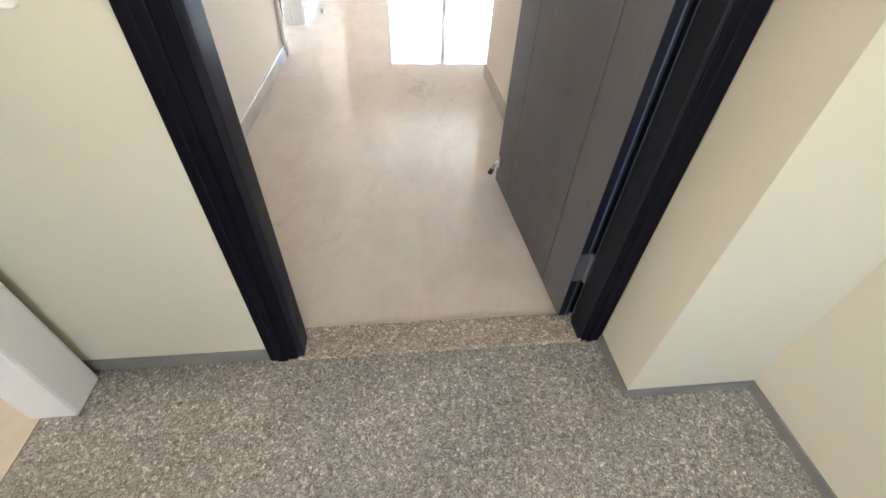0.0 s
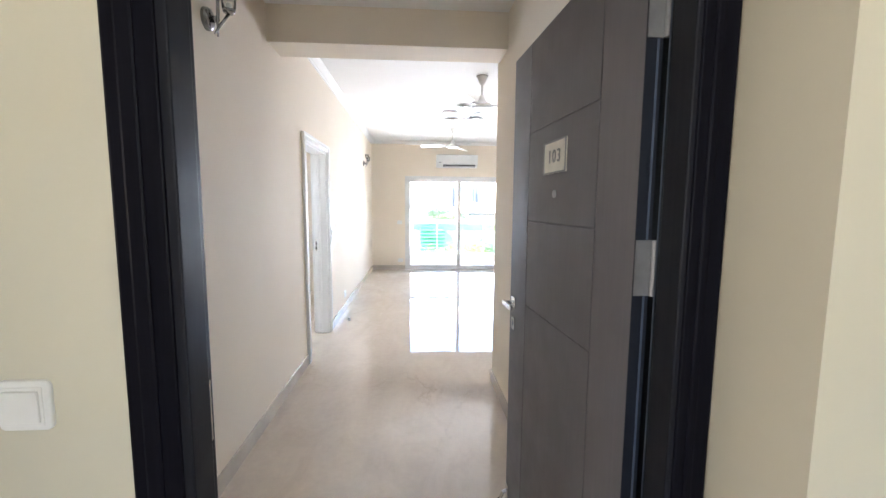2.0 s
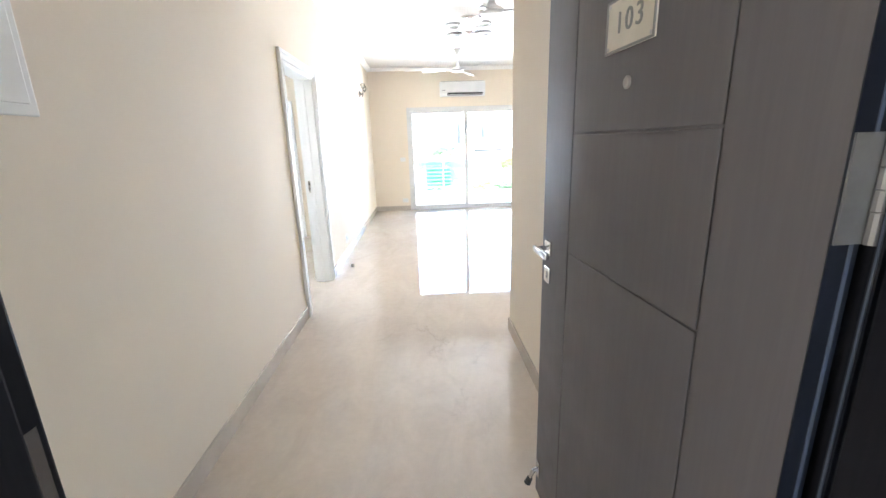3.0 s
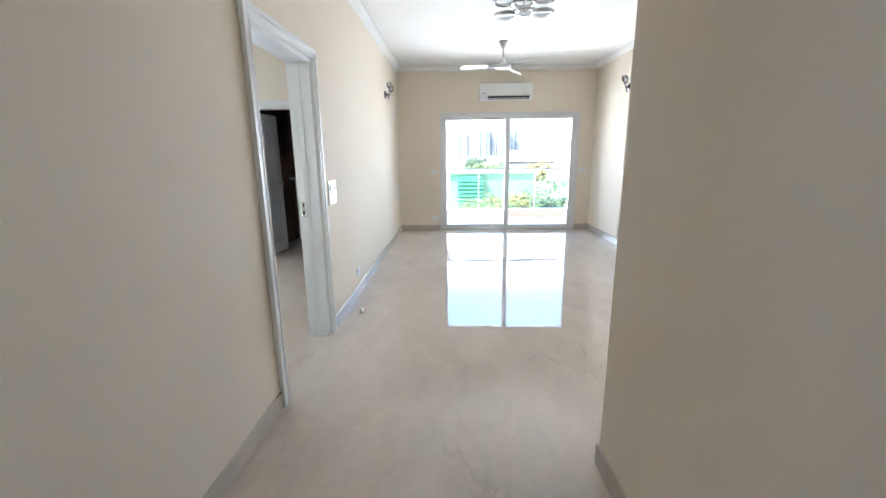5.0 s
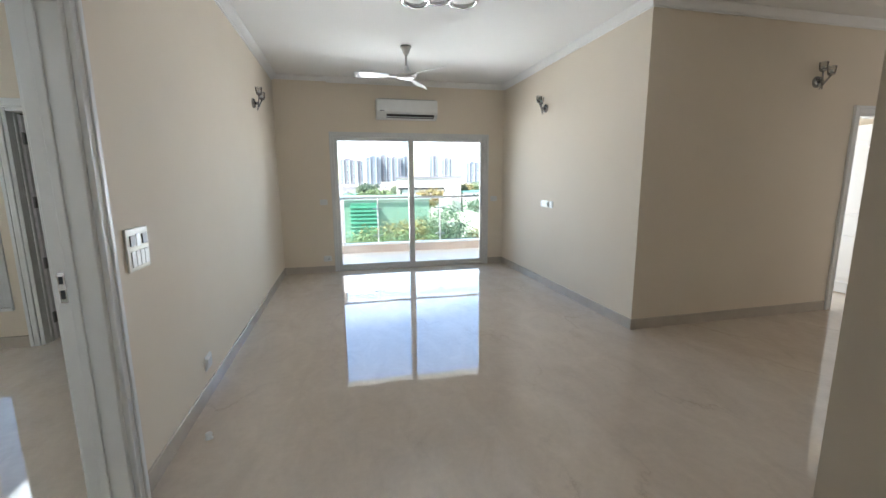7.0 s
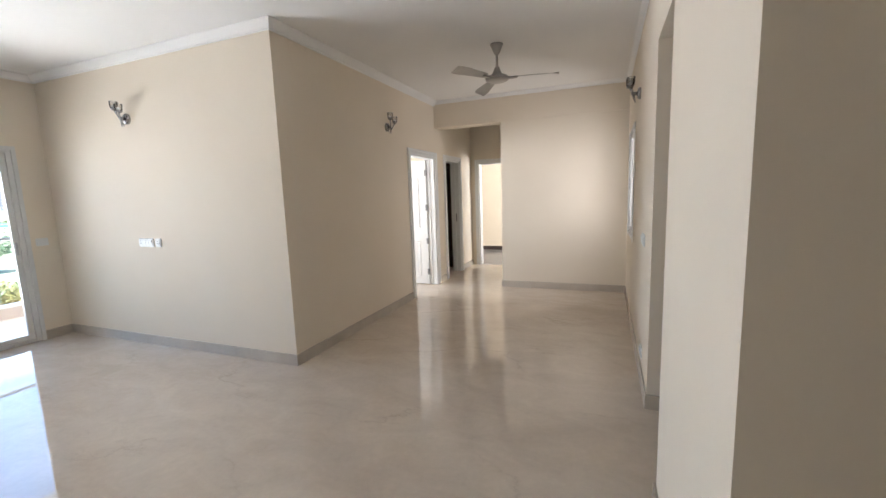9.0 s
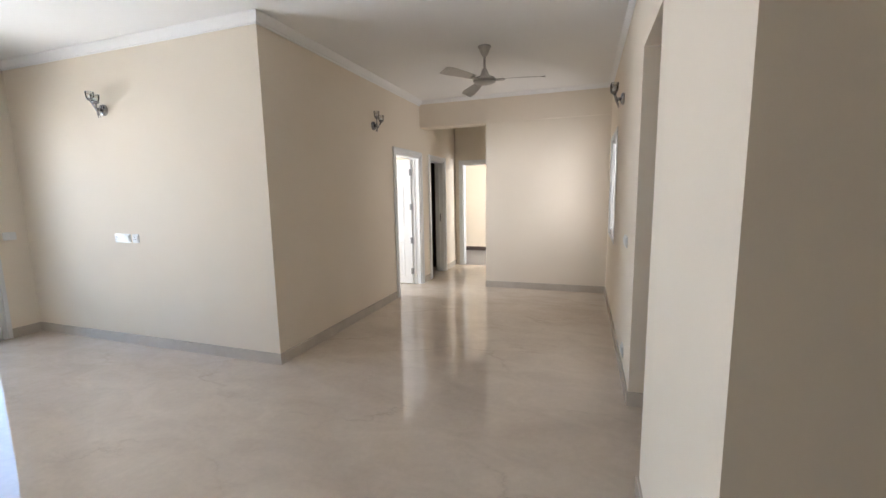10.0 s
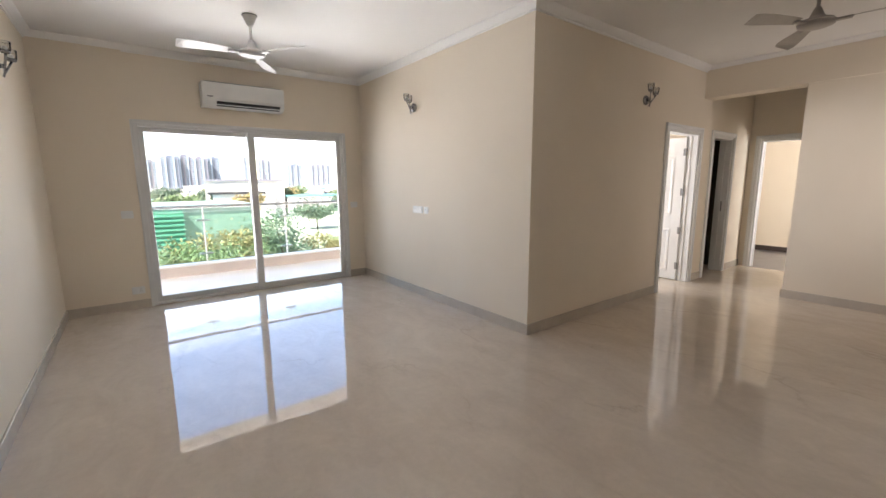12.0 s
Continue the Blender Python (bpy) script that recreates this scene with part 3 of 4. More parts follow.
part("jamb", jamb_profile(bmesh.new(), -1), BLACK_WOOD, ent)
for side in (-1, 1):
    part("lining", jamb_lining(bmesh.new(), side), LINING, ent, "dark grey inner board of the frame")
part("jamb", jamb_profile(bmesh.new(), 1), BLACK_WOOD, ent)
bm = bmesh.new()
for x0, x1, y0, y1, z0, z1 in ((D0, D1, 0.012, 0.085, HEAD, HEAD + 0.055), (D0 - 0.04, D1 + 0.04, -0.01, 0.042, HEAD + 0.03, HEAD + 0.088), (D0, D1, 0.085, 0.148, HEAD + 0.018, HEAD + 0.055)):
    box(bm, x0, x1, y0, y1, z0, z1, bevel=0.004)
part("head", bm, BLACK_WOOD, ent)
part("seal", boxed(D1 + 0.005, D1 + 0.0175, 0.088, 0.098, 0.01, HEAD), SEAL, ent, "dark blue-grey rubber door seal")
part("seal_lip", boxed(D1 + 0.003, D1 + 0.0052, 0.0915, 0.0945, 0.01, HEAD), SEAL_LIP, ent, "blue-grey lip of the door seal")
part("strike_plate", boxed(D0 - 0.0135, D0 - 0.0105, 0.086, 0.104, 0.99, 1.13), CHROME, ent, "chrome strike plate")

# entrance door: leaf, open into the hall
leaf = thing("door_1", (1.556, 0.113, 0.0), "dark brown laminate entrance door, open into the hall, with grooved panels", "door", 93.6, kind="structure")
LW, LT, LH = 0.965, 0.040, 2.152
part("core", boxed(0.0, LW, -LT / 2, LT / 2 - 0.004, 0.012, LH), DOOR_WOOD, leaf)
G = 0.0025
part("edge_band", boxed(-0.0015, -0.0001, -LT / 2, LT / 2, 0.012, LH), SEAL, leaf, "dark navy door edge")
part("edge_seal", boxed(-0.0030, -0.0016, -0.011, -0.006, 0.012, LH), SEAL_LIP, leaf, "thin blue-grey seal strip on the door edge")
cuts = [0.012, 1.105, 1.455, 1.800, LH]
FACE0, FACE1 = LT / 2 - 0.004, LT / 2
def face_panel(u0, u1, z0, z1):
    part("panel", boxed(u0, u1, FACE0, FACE1, z0, z1, bevel=0.0012, seg=1), DOOR_WOOD, leaf)
face_panel(0.0, 0.19 - G, 0.012, LH)
face_panel(0.75 + G, LW, 0.012, LH)
for za, zb in zip(cuts, cuts[1:]):
    face_panel(0.19 + G, 0.75 - G, za + (G if za > 0.1 else 0), zb - (G if zb < 2 else 0))
for zc in (0.28, 1.375, 1.95):
    h = bmesh.new()
    ky = -LT / 2 - 0.004
    tube(h, [(-0.010, ky, zc - 0.065), (-0.010, ky, zc + 0.065)], 0.0075, 10)
    for k in (-0.026, 0.0, 0.026):
        ring(h, (-0.010, ky, zc + k), 0.0075, 0.0012, 12, 4)
    box(h, -0.0042, -0.0016, ky, LT / 2 - 0.002, zc - 0.065, zc + 0.065)
    box(h, -0.028, -0.006, -0.0365, ky, zc - 0.065, zc + 0.065)
    part("hinge", h, HINGE, leaf, "satin steel butt hinge")
handle = part("handle_rose", boxed(LW - 0.085, LW - 0.035, FACE1, FACE1 + 0.008, 1.055, 1.105, bevel=0.003), CHROME, leaf, "square chrome handle rose")
h = tube(bmesh.new(), [(LW - 0.06, FACE1 + 0.008, 1.08), (LW - 0.06, FACE1 + 0.05, 1.08)], 0.009, 12)
box(h, LW - 0.175, LW - 0.05, FACE1 + 0.042, FACE1 + 0.056, 1.069, 1.091, bevel=0.004)
part("lever", h, CHROME, handle, "chrome lever handle")
h = boxed(LW - 0.083, LW - 0.037, FACE1, FACE1 + 0.007, 0.955, 1.012, bevel=0.003)
box(h, LW - 0.066, LW - 0.054, FACE1 + 0.007, FACE1 + 0.010, 0.972, 0.996)
part("lock_escutcheon", h, CHROME, leaf, "chrome lock escutcheon")
h = boxed(LW + 0.0, LW + 0.002, -0.012, 0.012, 0.93, 1.15)
part("lock_faceplate", h, STEEL, leaf, "steel lock faceplate on the door edge")
h = lathe(bmesh.new(), [(0.014, FACE1), (0.014, FACE1 + 0.003), (0.010, FACE1 + 0.006), (0.009, FACE1 + 0.004), (0.002, FACE1 + 0.003)], 20, (0.478, 0, 1.558), "y")
part("peephole", h, STEEL, leaf, "round metal peephole", smooth=True)
# bolt-down stopper near the foot of the leaf
h = boxed(LW - 0.045, LW - 0.012, FACE1, FACE1 + 0.006, 0.10, 0.17, bevel=0.002)
tube(h, [(LW - 0.028, FACE1 + 0.004, 0.135), (LW - 0.028, FACE1 + 0.022, 0.128), (LW - 0.024, FACE1 + 0.036, 0.085)], [0.010, 0.009, 0.007], 10)
st = part("stopper", h, CHROME, leaf, "chrome kick-down door stopper")
part("rubber_tip", tube(bmesh.new(), [(LW - 0.0245, FACE1 + 0.034, 0.09), (LW - 0.022, FACE1 + 0.044, 0.064)], [0.012, 0.014], 12), BLACK, st, "black rubber tip")
# number plate
plate = part("number_plate", boxed(0.388, 0.578, FACE1, FACE1 + 0.004, 1.628, 1.738, bevel=0.001, seg=1), PLATE_METAL, leaf, "pale metal number plate reading 103")
bm = bmesh.new()
for a, b, c, d in ((0.388, 0.578, 1.628, 1.633), (0.388, 0.578, 1.733, 1.738), (0.388, 0.393, 1.633, 1.733), (0.573, 0.578, 1.633, 1.733)):
    box(bm, a, b, FACE1 + 0.004, FACE1 + 0.0065, c, d)
part("border", bm, GREY_PLASTIC, plate, "dark engraved border")
for u in (0.399, 0.567):
    for z in (1.639, 1.727):
        part("screw", lathe(bmesh.new(), [(0.004, FACE1 + 0.004), (0.004, FACE1 + 0.006), (0.001, FACE1 + 0.007)], 10, (u, 0, z), "y"), STEEL, plate)
txt = bpy.data.curves.new("number", "FONT")
txt.body, txt.size, txt.extrude, txt.align_x, txt.align_y, txt.space_character = "103", 0.062, 0.0012, "CENTER", "CENTER", 1.25
tmp = bpy.data.objects.new("number_curve", txt)
num = new("number", bpy.data.meshes.new_from_object(tmp))
num.data.materials.clear()
num.data.materials.append(GREY_PLASTIC)
num.parent = plate
num.matrix_basis = pose(0.483, FACE1 + 0.0052, 1.683, 90, 0, 180)
tagged(num, "dark grey numerals 103")

# the other doors
ld = doorway("door_2_frame", "y", 3.115, 4.05, 2.105, -0.15, 0.0, "white moulded door frame of the bedroom", stop_at=-0.10)
part("strike_plate", boxed(-0.137, -0.112, 4.0175, 4.0195, 0.98, 1.10), CHROME, ld, "steel strike plate with two dark slots")
part("latch_slot", boxed(-0.132, -0.118, 4.0160, 4.0174, 1.055, 1.085), BLACK, ld)
part("latch_slot", boxed(-0.132, -0.118, 4.0160, 4.0174, 0.995, 1.030), BLACK, ld)
doorway("door_3_frame", "x", -1.755, -0.97, 2.06, BED_Y, BED_Y + 0.15, "white moulded frame of the bathroom door")
panel_leaf("door_3", (-1.72, BED_Y + 0.125, 0), 83, 0.72, 2.02, GREY_ENAMEL, "white moulded bathroom door with arched panels, standing open", -1)
doorway("door_4_frame", "x", 6.125, 7.04, 2.095, JUT_Y, JUT_Y + 0.15, "white moulded door frame in the passage wall")
panel_leaf("door_4", (7.00, JUT_Y + 0.135, 0), 93, 0.84, 2.05, ENAMEL, "white moulded panel door, open into the room", 1)
d5 = doorway("door_5_frame", "x", 7.505, 8.25, 2.095, JUT_Y, JUT_Y + 0.15, "white door frame of a dark bathroom")
part("strike_plate", boxed(8.2165, 8.2192, JUT_Y + 0.055, JUT_Y + 0.085, 0.97, 1.12), GREY_PLASTIC, d5, "dark strike plate")
doorway("door_6_frame", "y", 4.45, 5.30, 2.095, 9.0, 9.15, "white door frame at the end of the passage")
nb = thing("door_7_frame", (0, 0, 0), "white painted frame of the neighbouring doorway", "door frame", kind="structure")
part("jamb", boxed(-0.20, -0.062, -0.155, -0.022, 0.001, 2.1, bevel=0.012), ENAMEL, nb)
part("jamb", boxed(-0.20, -0.062, -1.10, -0.97, 0.001, 2.1, bevel=0.012), ENAMEL, nb)
part("head", boxed(-0.20, -0.062, -0.97, -0.155, 1.98, 2.1, bevel=0.008), ENAMEL, nb)


# ---- windows ----
def sliding_window(name, s, e, z0, z1, y0, out, label, frame_w=0.06, sash_w=0.078, sill=False, meet=0.084, mid=None):
    """A two-sash sliding window that fills an opening in a wall along x. y0: inner face; out: +1 when outside lies at +y."""
    w = thing(name, (0, 0, 0), label, "window", kind="structure")
    def bar(nm, x0, x1, ya, yb, za, zb, parent=w, bev=0.004):
        a, b = sorted((y0 + out * ya, y0 + out * yb))
        return part(nm, boxed(x0, x1, a, b, za, zb, bevel=bev, seg=1), UPVC, parent)
    bar("window_frame", s, s + frame_w, -0.012, 0.115, z0, z1)
    bar("window_frame", e - frame_w, e, -0.012, 0.115, z0, z1)
    bar("window_frame", s + frame_w, e - frame_w, -0.012, 0.115, z1 - frame_w * 0.8, z1)
    bar("window_track", s + frame_w, e - frame_w, -0.006, 0.115, z0, z0 + 0.035)
    bar("track_rail", s + frame_w, e - frame_w, 0.020, 0.026, z0 + 0.035, z0 + 0.047, bev=0.001)
    bar("track_rail", s + frame_w, e - frame_w, 0.075, 0.081, z0 + 0.035, z0 + 0.047, bev=0.001)
    middle = (s + e) / 2 if mid is None else mid
    for (a, b), (ya, yb) in zip(((s + frame_w, middle + meet / 2), (middle - meet / 2, e - frame_w)), ((0.058, 0.098), (0.008, 0.048))):
        za, zb = z0 + 0.04, z1 - frame_w * 0.8
        right = b > middle + 0.2
        la, lb = (meet if right else sash_w), (sash_w if right else meet)
        sash = bar("sash", a, a + la, ya, yb, za, zb)
        bar("stile", b - lb, b, ya, yb, za, zb, sash)
        bar("rail", a + la, b - lb, ya, yb, zb - sash_w, zb, sash)
        bar("rail", a + la, b - lb, ya, yb, za, za + sash_w, sash)
        m0, m1 = sorted((y0 + out * ((ya + yb) / 2 - 0.003), y0 + out * ((ya + yb) / 2 + 0.003)))
        pane = part("pane", boxed(a + la - 0.003, b - lb + 0.003, m0, m1, za + sash_w - 0.003, zb - sash_w + 0.003), PANE, sash, "clear window pane")
        pane.visible_shadow = False
        hx = (b - 0.045) if right else (a + 0.03)
        hy = sorted((y0 + out * (ya - 0.014), y0 + out * ya))
        part("handle", boxed(hx, hx + 0.022, hy[0], hy[1], (z0 + z1) / 2 - 0.07, (z0 + z1) / 2 + 0.07, bevel=0.004), STEEL, sash, "small grey pull handle")
    if sill:
        a, b = sorted((y0 - out * 0.03, y0 + out * 0.02))
        part("window_sill", boxed(s - 0.05, e + 0.05, a, b, z0 - 0.03, z0 - 0.001, bevel=0.004), WHITE_STONE, w)
        t0, t1 = sorted((y0 - out * 0.02, y0 - out * 0.001))
        for nm, q in (("trim", (s - 0.05, s + 0.002, z0, z1 + 0.05)), ("trim", (e - 0.002, e + 0.05, z0, z1 + 0.05)), ("trim", (s + 0.002, e - 0.002, z1 - 0.002, z1 + 0.05))):
            part(nm, boxed(q[0], q[1], t0, t1, q[2], q[3], bevel=0.003, seg=1), UPVC, w)
    return w


sliding_window("window_1", WIN[0], WIN[1], 0.002, WIN[3], FAR + 0.002, 1, "white sliding balcony door with two clear panes", 0.045, 0.053, mid=2.03)
bm = bmesh.new()
for q in ((0.765, 0.788, 0.0, 2.18), (3.297, 3.335, 0.0, 2.18), (0.788, 3.297, 2.14, 2.18)):
    box(bm, q[0], q[1], FAR - 0.030, FAR - 0.001, q[2], q[3], bevel=0.003, seg=1)
structure("trim_window", bm, UPVC, "narrow pale trim round the balcony door", "trim")
sliding_window("window_2", BED_WIN[0], BED_WIN[1], BED_WIN[2], BED_WIN[3], BED_Y + 0.002, 1, "white sliding bedroom window with a shallow sill", 0.05, 0.06, True, 0.075)
sliding_window("window_3", DIN_WIN[0], DIN_WIN[1], DIN_WIN[2], DIN_WIN[3], DIN_Y - 0.002, -1, "white sliding window of the dining area", 0.05, 0.06, False, 0.075)

# area lamps that stand in for daylight at the openings, seen and unseen
def sky_light(name, centre, target, w, h, watts, color=(0.86, 0.93, 1.0), spread=180):
    l = new(name, bpy.data.lights.new(name, "AREA"))
    l.data.shape, l.data.size, l.data.size_y, l.data.energy, l.data.color = "RECTANGLE", w, h, watts, color
    l.data.spread = math.radians(spread)
    l.matrix_world = look(centre, target)
    return l


sky_light("daylight_terrace", (2.05, 10.90, 1.5), (2.05, 0, 1.5), 6.4, 3.0, 15, (0.25, 0.485, 1.0), 140)
# added lamp, tilted up to brighten the rooms but not the floor reflection
sky_light("terrace_upward_fill", (2.05, 10.94, 1.2), (2.05, 7.44, 4.2), 6.4, 2.6, 60, (0.865, 0.875, 0.92), 122)
sky_light("daylight_bedroom", (-2.85, 8.30, 1.5), (-2.75, 5.3, 4.2), 1.8, 2.8, 88, (0.66, 0.80, 1.0), 122)
sky_light("daylight_dining", (6.29, DIN_Y - 0.19, 1.55), (8.4, 5.2, 1.45), 1.0, 1.2, 1.8, (0.96, 0.95, 1.0), 140)
# added lamp in the unseen landing opening, brightens landing and hall
sky_light("landing_fill", (1.15, -3.02, 1.62), (1.25, 0, 1.4), 0.95, 1.75, 0.36, (1.0, 0.91, 0.78), 120)
# unseen lamp added in the closed neighbouring room, lights its floor and the landing
sky_light("neighbour_room_fill", (-2.14, -0.70, 1.35), (2.0, -0.72, 0.85), 1.3, 1.7, 1.15, (1.0, 0.91, 0.82), 110)
# added lamp at an unseen opening, brightens the far room
sky_light("far_room_fill", (10.2, 3.07, 1.5), (10.2, 7, 1.4), 1.3, 1.1, 13, (0.90, 0.95, 1.0))
# added lamp at an unseen opening, brightens the white door leaf
sky_light("back_room_fill", (5.4, 8.02, 1.4), (5.4, 3, 1.3), 1.5, 1.4, 9, (0.86, 0.93, 1.0))


# ---- wall and ceiling fittings ----
def wall_lamp(loc, turn, label):
    """Wall lamp with a round base and two crossed straight arms that carry small clear glass cups: +y points out of the wall."""
    t = thing("wall_lamp", loc, label, "wall lamp", turn, "two-arm wall lamps")
    part("base", lathe(bmesh.new(), [(0.054, 0.0), (0.054, 0.014), (0.048, 0.024), (0.034, 0.030), (0.012, 0.033)], 24, (0, 0, 0), "y"), DARK_CHROME, t, smooth=True)
    part("boss", lathe(bmesh.new(), [(0.016, 0.030), (0.016, 0.056), (0.010, 0.062), (0.002, 0.063)], 16, (0, 0, 0), "y"), DARK_CHROME, t, smooth=True)
    for s in (-1, 1):
        foot = Vector((-s * 0.018, 0.046, -0.075))
        tip = Vector((0.050, 0.082, 0.082)) if s > 0 else Vector((-0.040, 0.095, 0.046))
        arm = part("arm", tube(bmesh.new(), [tuple(foot), tuple(foot.lerp(tip, 0.5)), tuple(tip)], [0.0045, 0.0075, 0.0075], 10), DARK_CHROME, t, smooth=True)
        at = (tip.x, tip.y, tip.z - 0.085)
        part("cup", lathe(bmesh.new(), [(0.006, 0.080), (0.022, 0.084), (0.030, 0.092), (0.030, 0.102), (0.026, 0.102), (0.008, 0.094)], 18, at), DARK_CHROME, arm, smooth=True)
        part("shade", lathe(bmesh.new(), [(0.026, 0.101), (0.032, 0.108), (0.034, 0.140), (0.037, 0.164), (0.035, 0.164), (0.032, 0.140), (0.030, 0.109), (0.022, 0.103)], 20, at), FROSTED, t, "clear flared glass shade", smooth=True)
        part("shade_rim", ring(bmesh.new(), (tip.x, tip.y, tip.z + 0.078), 0.036, 0.0016, 24, 6), GREY_PLASTIC, t, "thin dark rim of the glass")
        part("lamp_holder", lathe(bmesh.new(), [(0.015, 0.096), (0.015, 0.128), (0.010, 0.134), (0.002, 0.135)], 12, at), PLASTIC, t, smooth=True)
    return t


wall_lamp((0.0, 1.40, 2.42), -90, "chrome two-arm wall lamp with clear glass shades in the hall")
wall_lamp((0.0, 7.36, 2.31), -90, "chrome two-arm wall lamp with clear glass shades on a cream wall")
wall_lamp((LIV_R, 7.36, 2.365), 90, "chrome two-arm wall lamp with clear glass shades on a cream wall")
wall_lamp((5.52, JUT_Y, 2.365), 180, "chrome two-arm wall lamp with clear glass shades near the passage door")
wall_lamp((5.10, DIN_Y, 2.36), 0, "chrome two-arm wall lamp with clear glass shades beside the dining window")
wall_lamp((11.2, 5.75, 2.45), 90, "chrome wall lamp in the far room")


def rounded_plate(w, h, depth, r):
    """A flat plate with rounded corners and a softened front edge, its back on y = 0."""
    bm = bmesh.new()
    loops = []
    for inset, y in ((0.0, 0.0), (0.0, depth * 0.55), (0.0015, depth * 0.9), (0.004, depth)):
        lp = []
        for cx, cz, a0 in ((w / 2 - r, h / 2 - r, 0), (-w / 2 + r, h / 2 - r, 90), (-w / 2 + r, -h / 2 + r, 180), (w / 2 - r, -h / 2 + r, 270)):
            for k in range(5):
                a = radians(a0 + 22.5 * k)
                lp.append(bm.verts.new((cx + (r - inset) * math.cos(a), y, cz + (r - inset) * math.sin(a))))
        loops.append(lp)
    n = len(loops[0])
    for a, b in zip(loops, loops[1:]):
        for j in range(n):
            bm.faces.new((a[j], a[(j + 1) % n], b[(j + 1) % n], b[j]))
    bm.faces.new(loops[0][::-1])
    bm.faces.new(loops[-1])
    return bm


def switch(loc, turn, w, h, rockers, label, name="light_switch", category="switch", dark=False, mat=None):
    """A plate of switches: +y points out of the wall, x across."""
    m = mat or PLASTIC
    t = thing(name, loc, label, category, turn)
    part("plate", rounded_plate(w, h, 0.009, min(w, h) * 0.14), m, t)
    part("inner_frame", boxed(-w / 2 + 0.012, w / 2 - 0.012, 0.009, 0.0115, -h / 2 + 0.012, h / 2 - 0.012, bevel=0.001, seg=1), m, t)
    iw = w - 0.03
    n = len(rockers)
    for i, kind in enumerate(rockers):
        x0 = -iw / 2 + iw * i / n
        x1 = x0 + iw / n
        if kind == "r":
            bm = boxed(x0 + 0.0015, x1 - 0.0015, 0.0115, 0.015, -h / 2 + 0.018, h / 2 - 0.018, bevel=0.0015, seg=1)
            for v in bm.verts:
                if v.co.y > 0.014 and v.co.z > 0:
                    v.co.y += 0.003
            part("rocker", bm, m, t)
        elif kind == "s":
            s = part("socket", boxed(x0 + 0.0015, x1 - 0.0015, 0.0115, 0.0145, -h / 2 + 0.018, h / 2 - 0.018, bevel=0.0015, seg=1), m, t)
            xm = (x0 + x1) / 2
            for dx, dz, r in ((0, 0.013, 0.0045), (-0.010, -0.007, 0.0035), (0.010, -0.007, 0.0035)):
                part("pin_hole", lathe(bmesh.new(), [(r, 0.0145), (r, 0.0150)], 10, (xm + dx, 0, dz), "y"), BLACK, s)
        elif kind == "k":
            part("fan_dial", lathe(bmesh.new(), [(0.018, 0.0115), (0.017, 0.022), (0.003, 0.024)], 18, ((x0 + x1) / 2, 0, 0), "y"), GREY_PLASTIC, t, "grey fan speed dial")
    return t


switch((0.280, 0.012, 1.126), 180, 0.098, 0.101, "r", "white single-rocker light switch beside the entrance door")
# two-row board by the bedroom door
board = thing("switch_board", (0.0, 4.345, 1.138), "ivory switch board with rockers and two fan dials", "switch", -90)
part("plate", boxed(-0.105, 0.105, 0.0, 0.011, -0.098, 0.098, bevel=0.004), IVORY, board)
for i in range(4):
    part("rocker", boxed(-0.082 + i * 0.041, -0.044 + i * 0.041, 0.011, 0.0155, -0.078, -0.005, bevel=0.002, seg=1), PLASTIC, board)
for x in (-0.06, 0.055):
    part("fan_dial", boxed(x - 0.024, x + 0.024, 0.011, 0.017, 0.018, 0.066, bevel=0.004), GREY_PLASTIC, board, "grey fan regulator")
part("socket", boxed(-0.022, 0.020, 0.011, 0.014, 0.012, 0.072, bevel=0.002, seg=1), PLASTIC, board)
switch((0.0, 5.105, 0.235), -90, 0.13, 0.10, "sr", "white plastic socket above the skirting", "socket_outlet", "socket")
switch((LIV_R, 7.31, 1.113), 90, 0.225, 0.088, "rrrs", "white four-gang switch plate on the living room wall")
switch((LIV_R, 7.125, 1.113), 90, 0.090, 0.088, "s", "white single data socket beside the switch plate", "socket_outlet", "socket")
switch((0.64, FAR - 0.016, 1.112), 180, 0.115, 0.088, "rr", "white two-gang switch beside the balcony door")
switch((0.655, FAR - 0.016, 0.22), 180, 0.125, 0.088, "sr", "white plastic socket beside the balcony door", "socket_outlet", "socket")
switch((3.445, FAR, 1.122), 180, 0.115, 0.088, "rr", "white two-gang switch between the balcony door and corner")
switch((4.33, DIN_Y, 1.10), 0, 0.22, 0.09, "rrrr", "white four-gang switch plate on the dining wall")
switch((4.24, DIN_Y, 0.22), 0, 0.13, 0.09, "sr", "white plastic socket low on the dining wall", "socket_outlet", "socket")
dist = thing("distribution_box", (0.0, 0.64, 1.545), "white metal electrical distribution box on the hall wall", "fuse box", -90)
part("frame", boxed(-0.255, 0.245, 0.0, 0.014, 0.0, 0.36, bevel=0.004), PLASTIC, dist)
part("door", boxed(-0.225, 0.215, 0.014, 0.024, 0.03, 0.33, bevel=0.004), PLASTIC, dist)
part("latch", boxed(0.185, 0.205, 0.024, 0.030, 0.16, 0.20, bevel=0.002, seg=1), GREY_PLASTIC, dist)


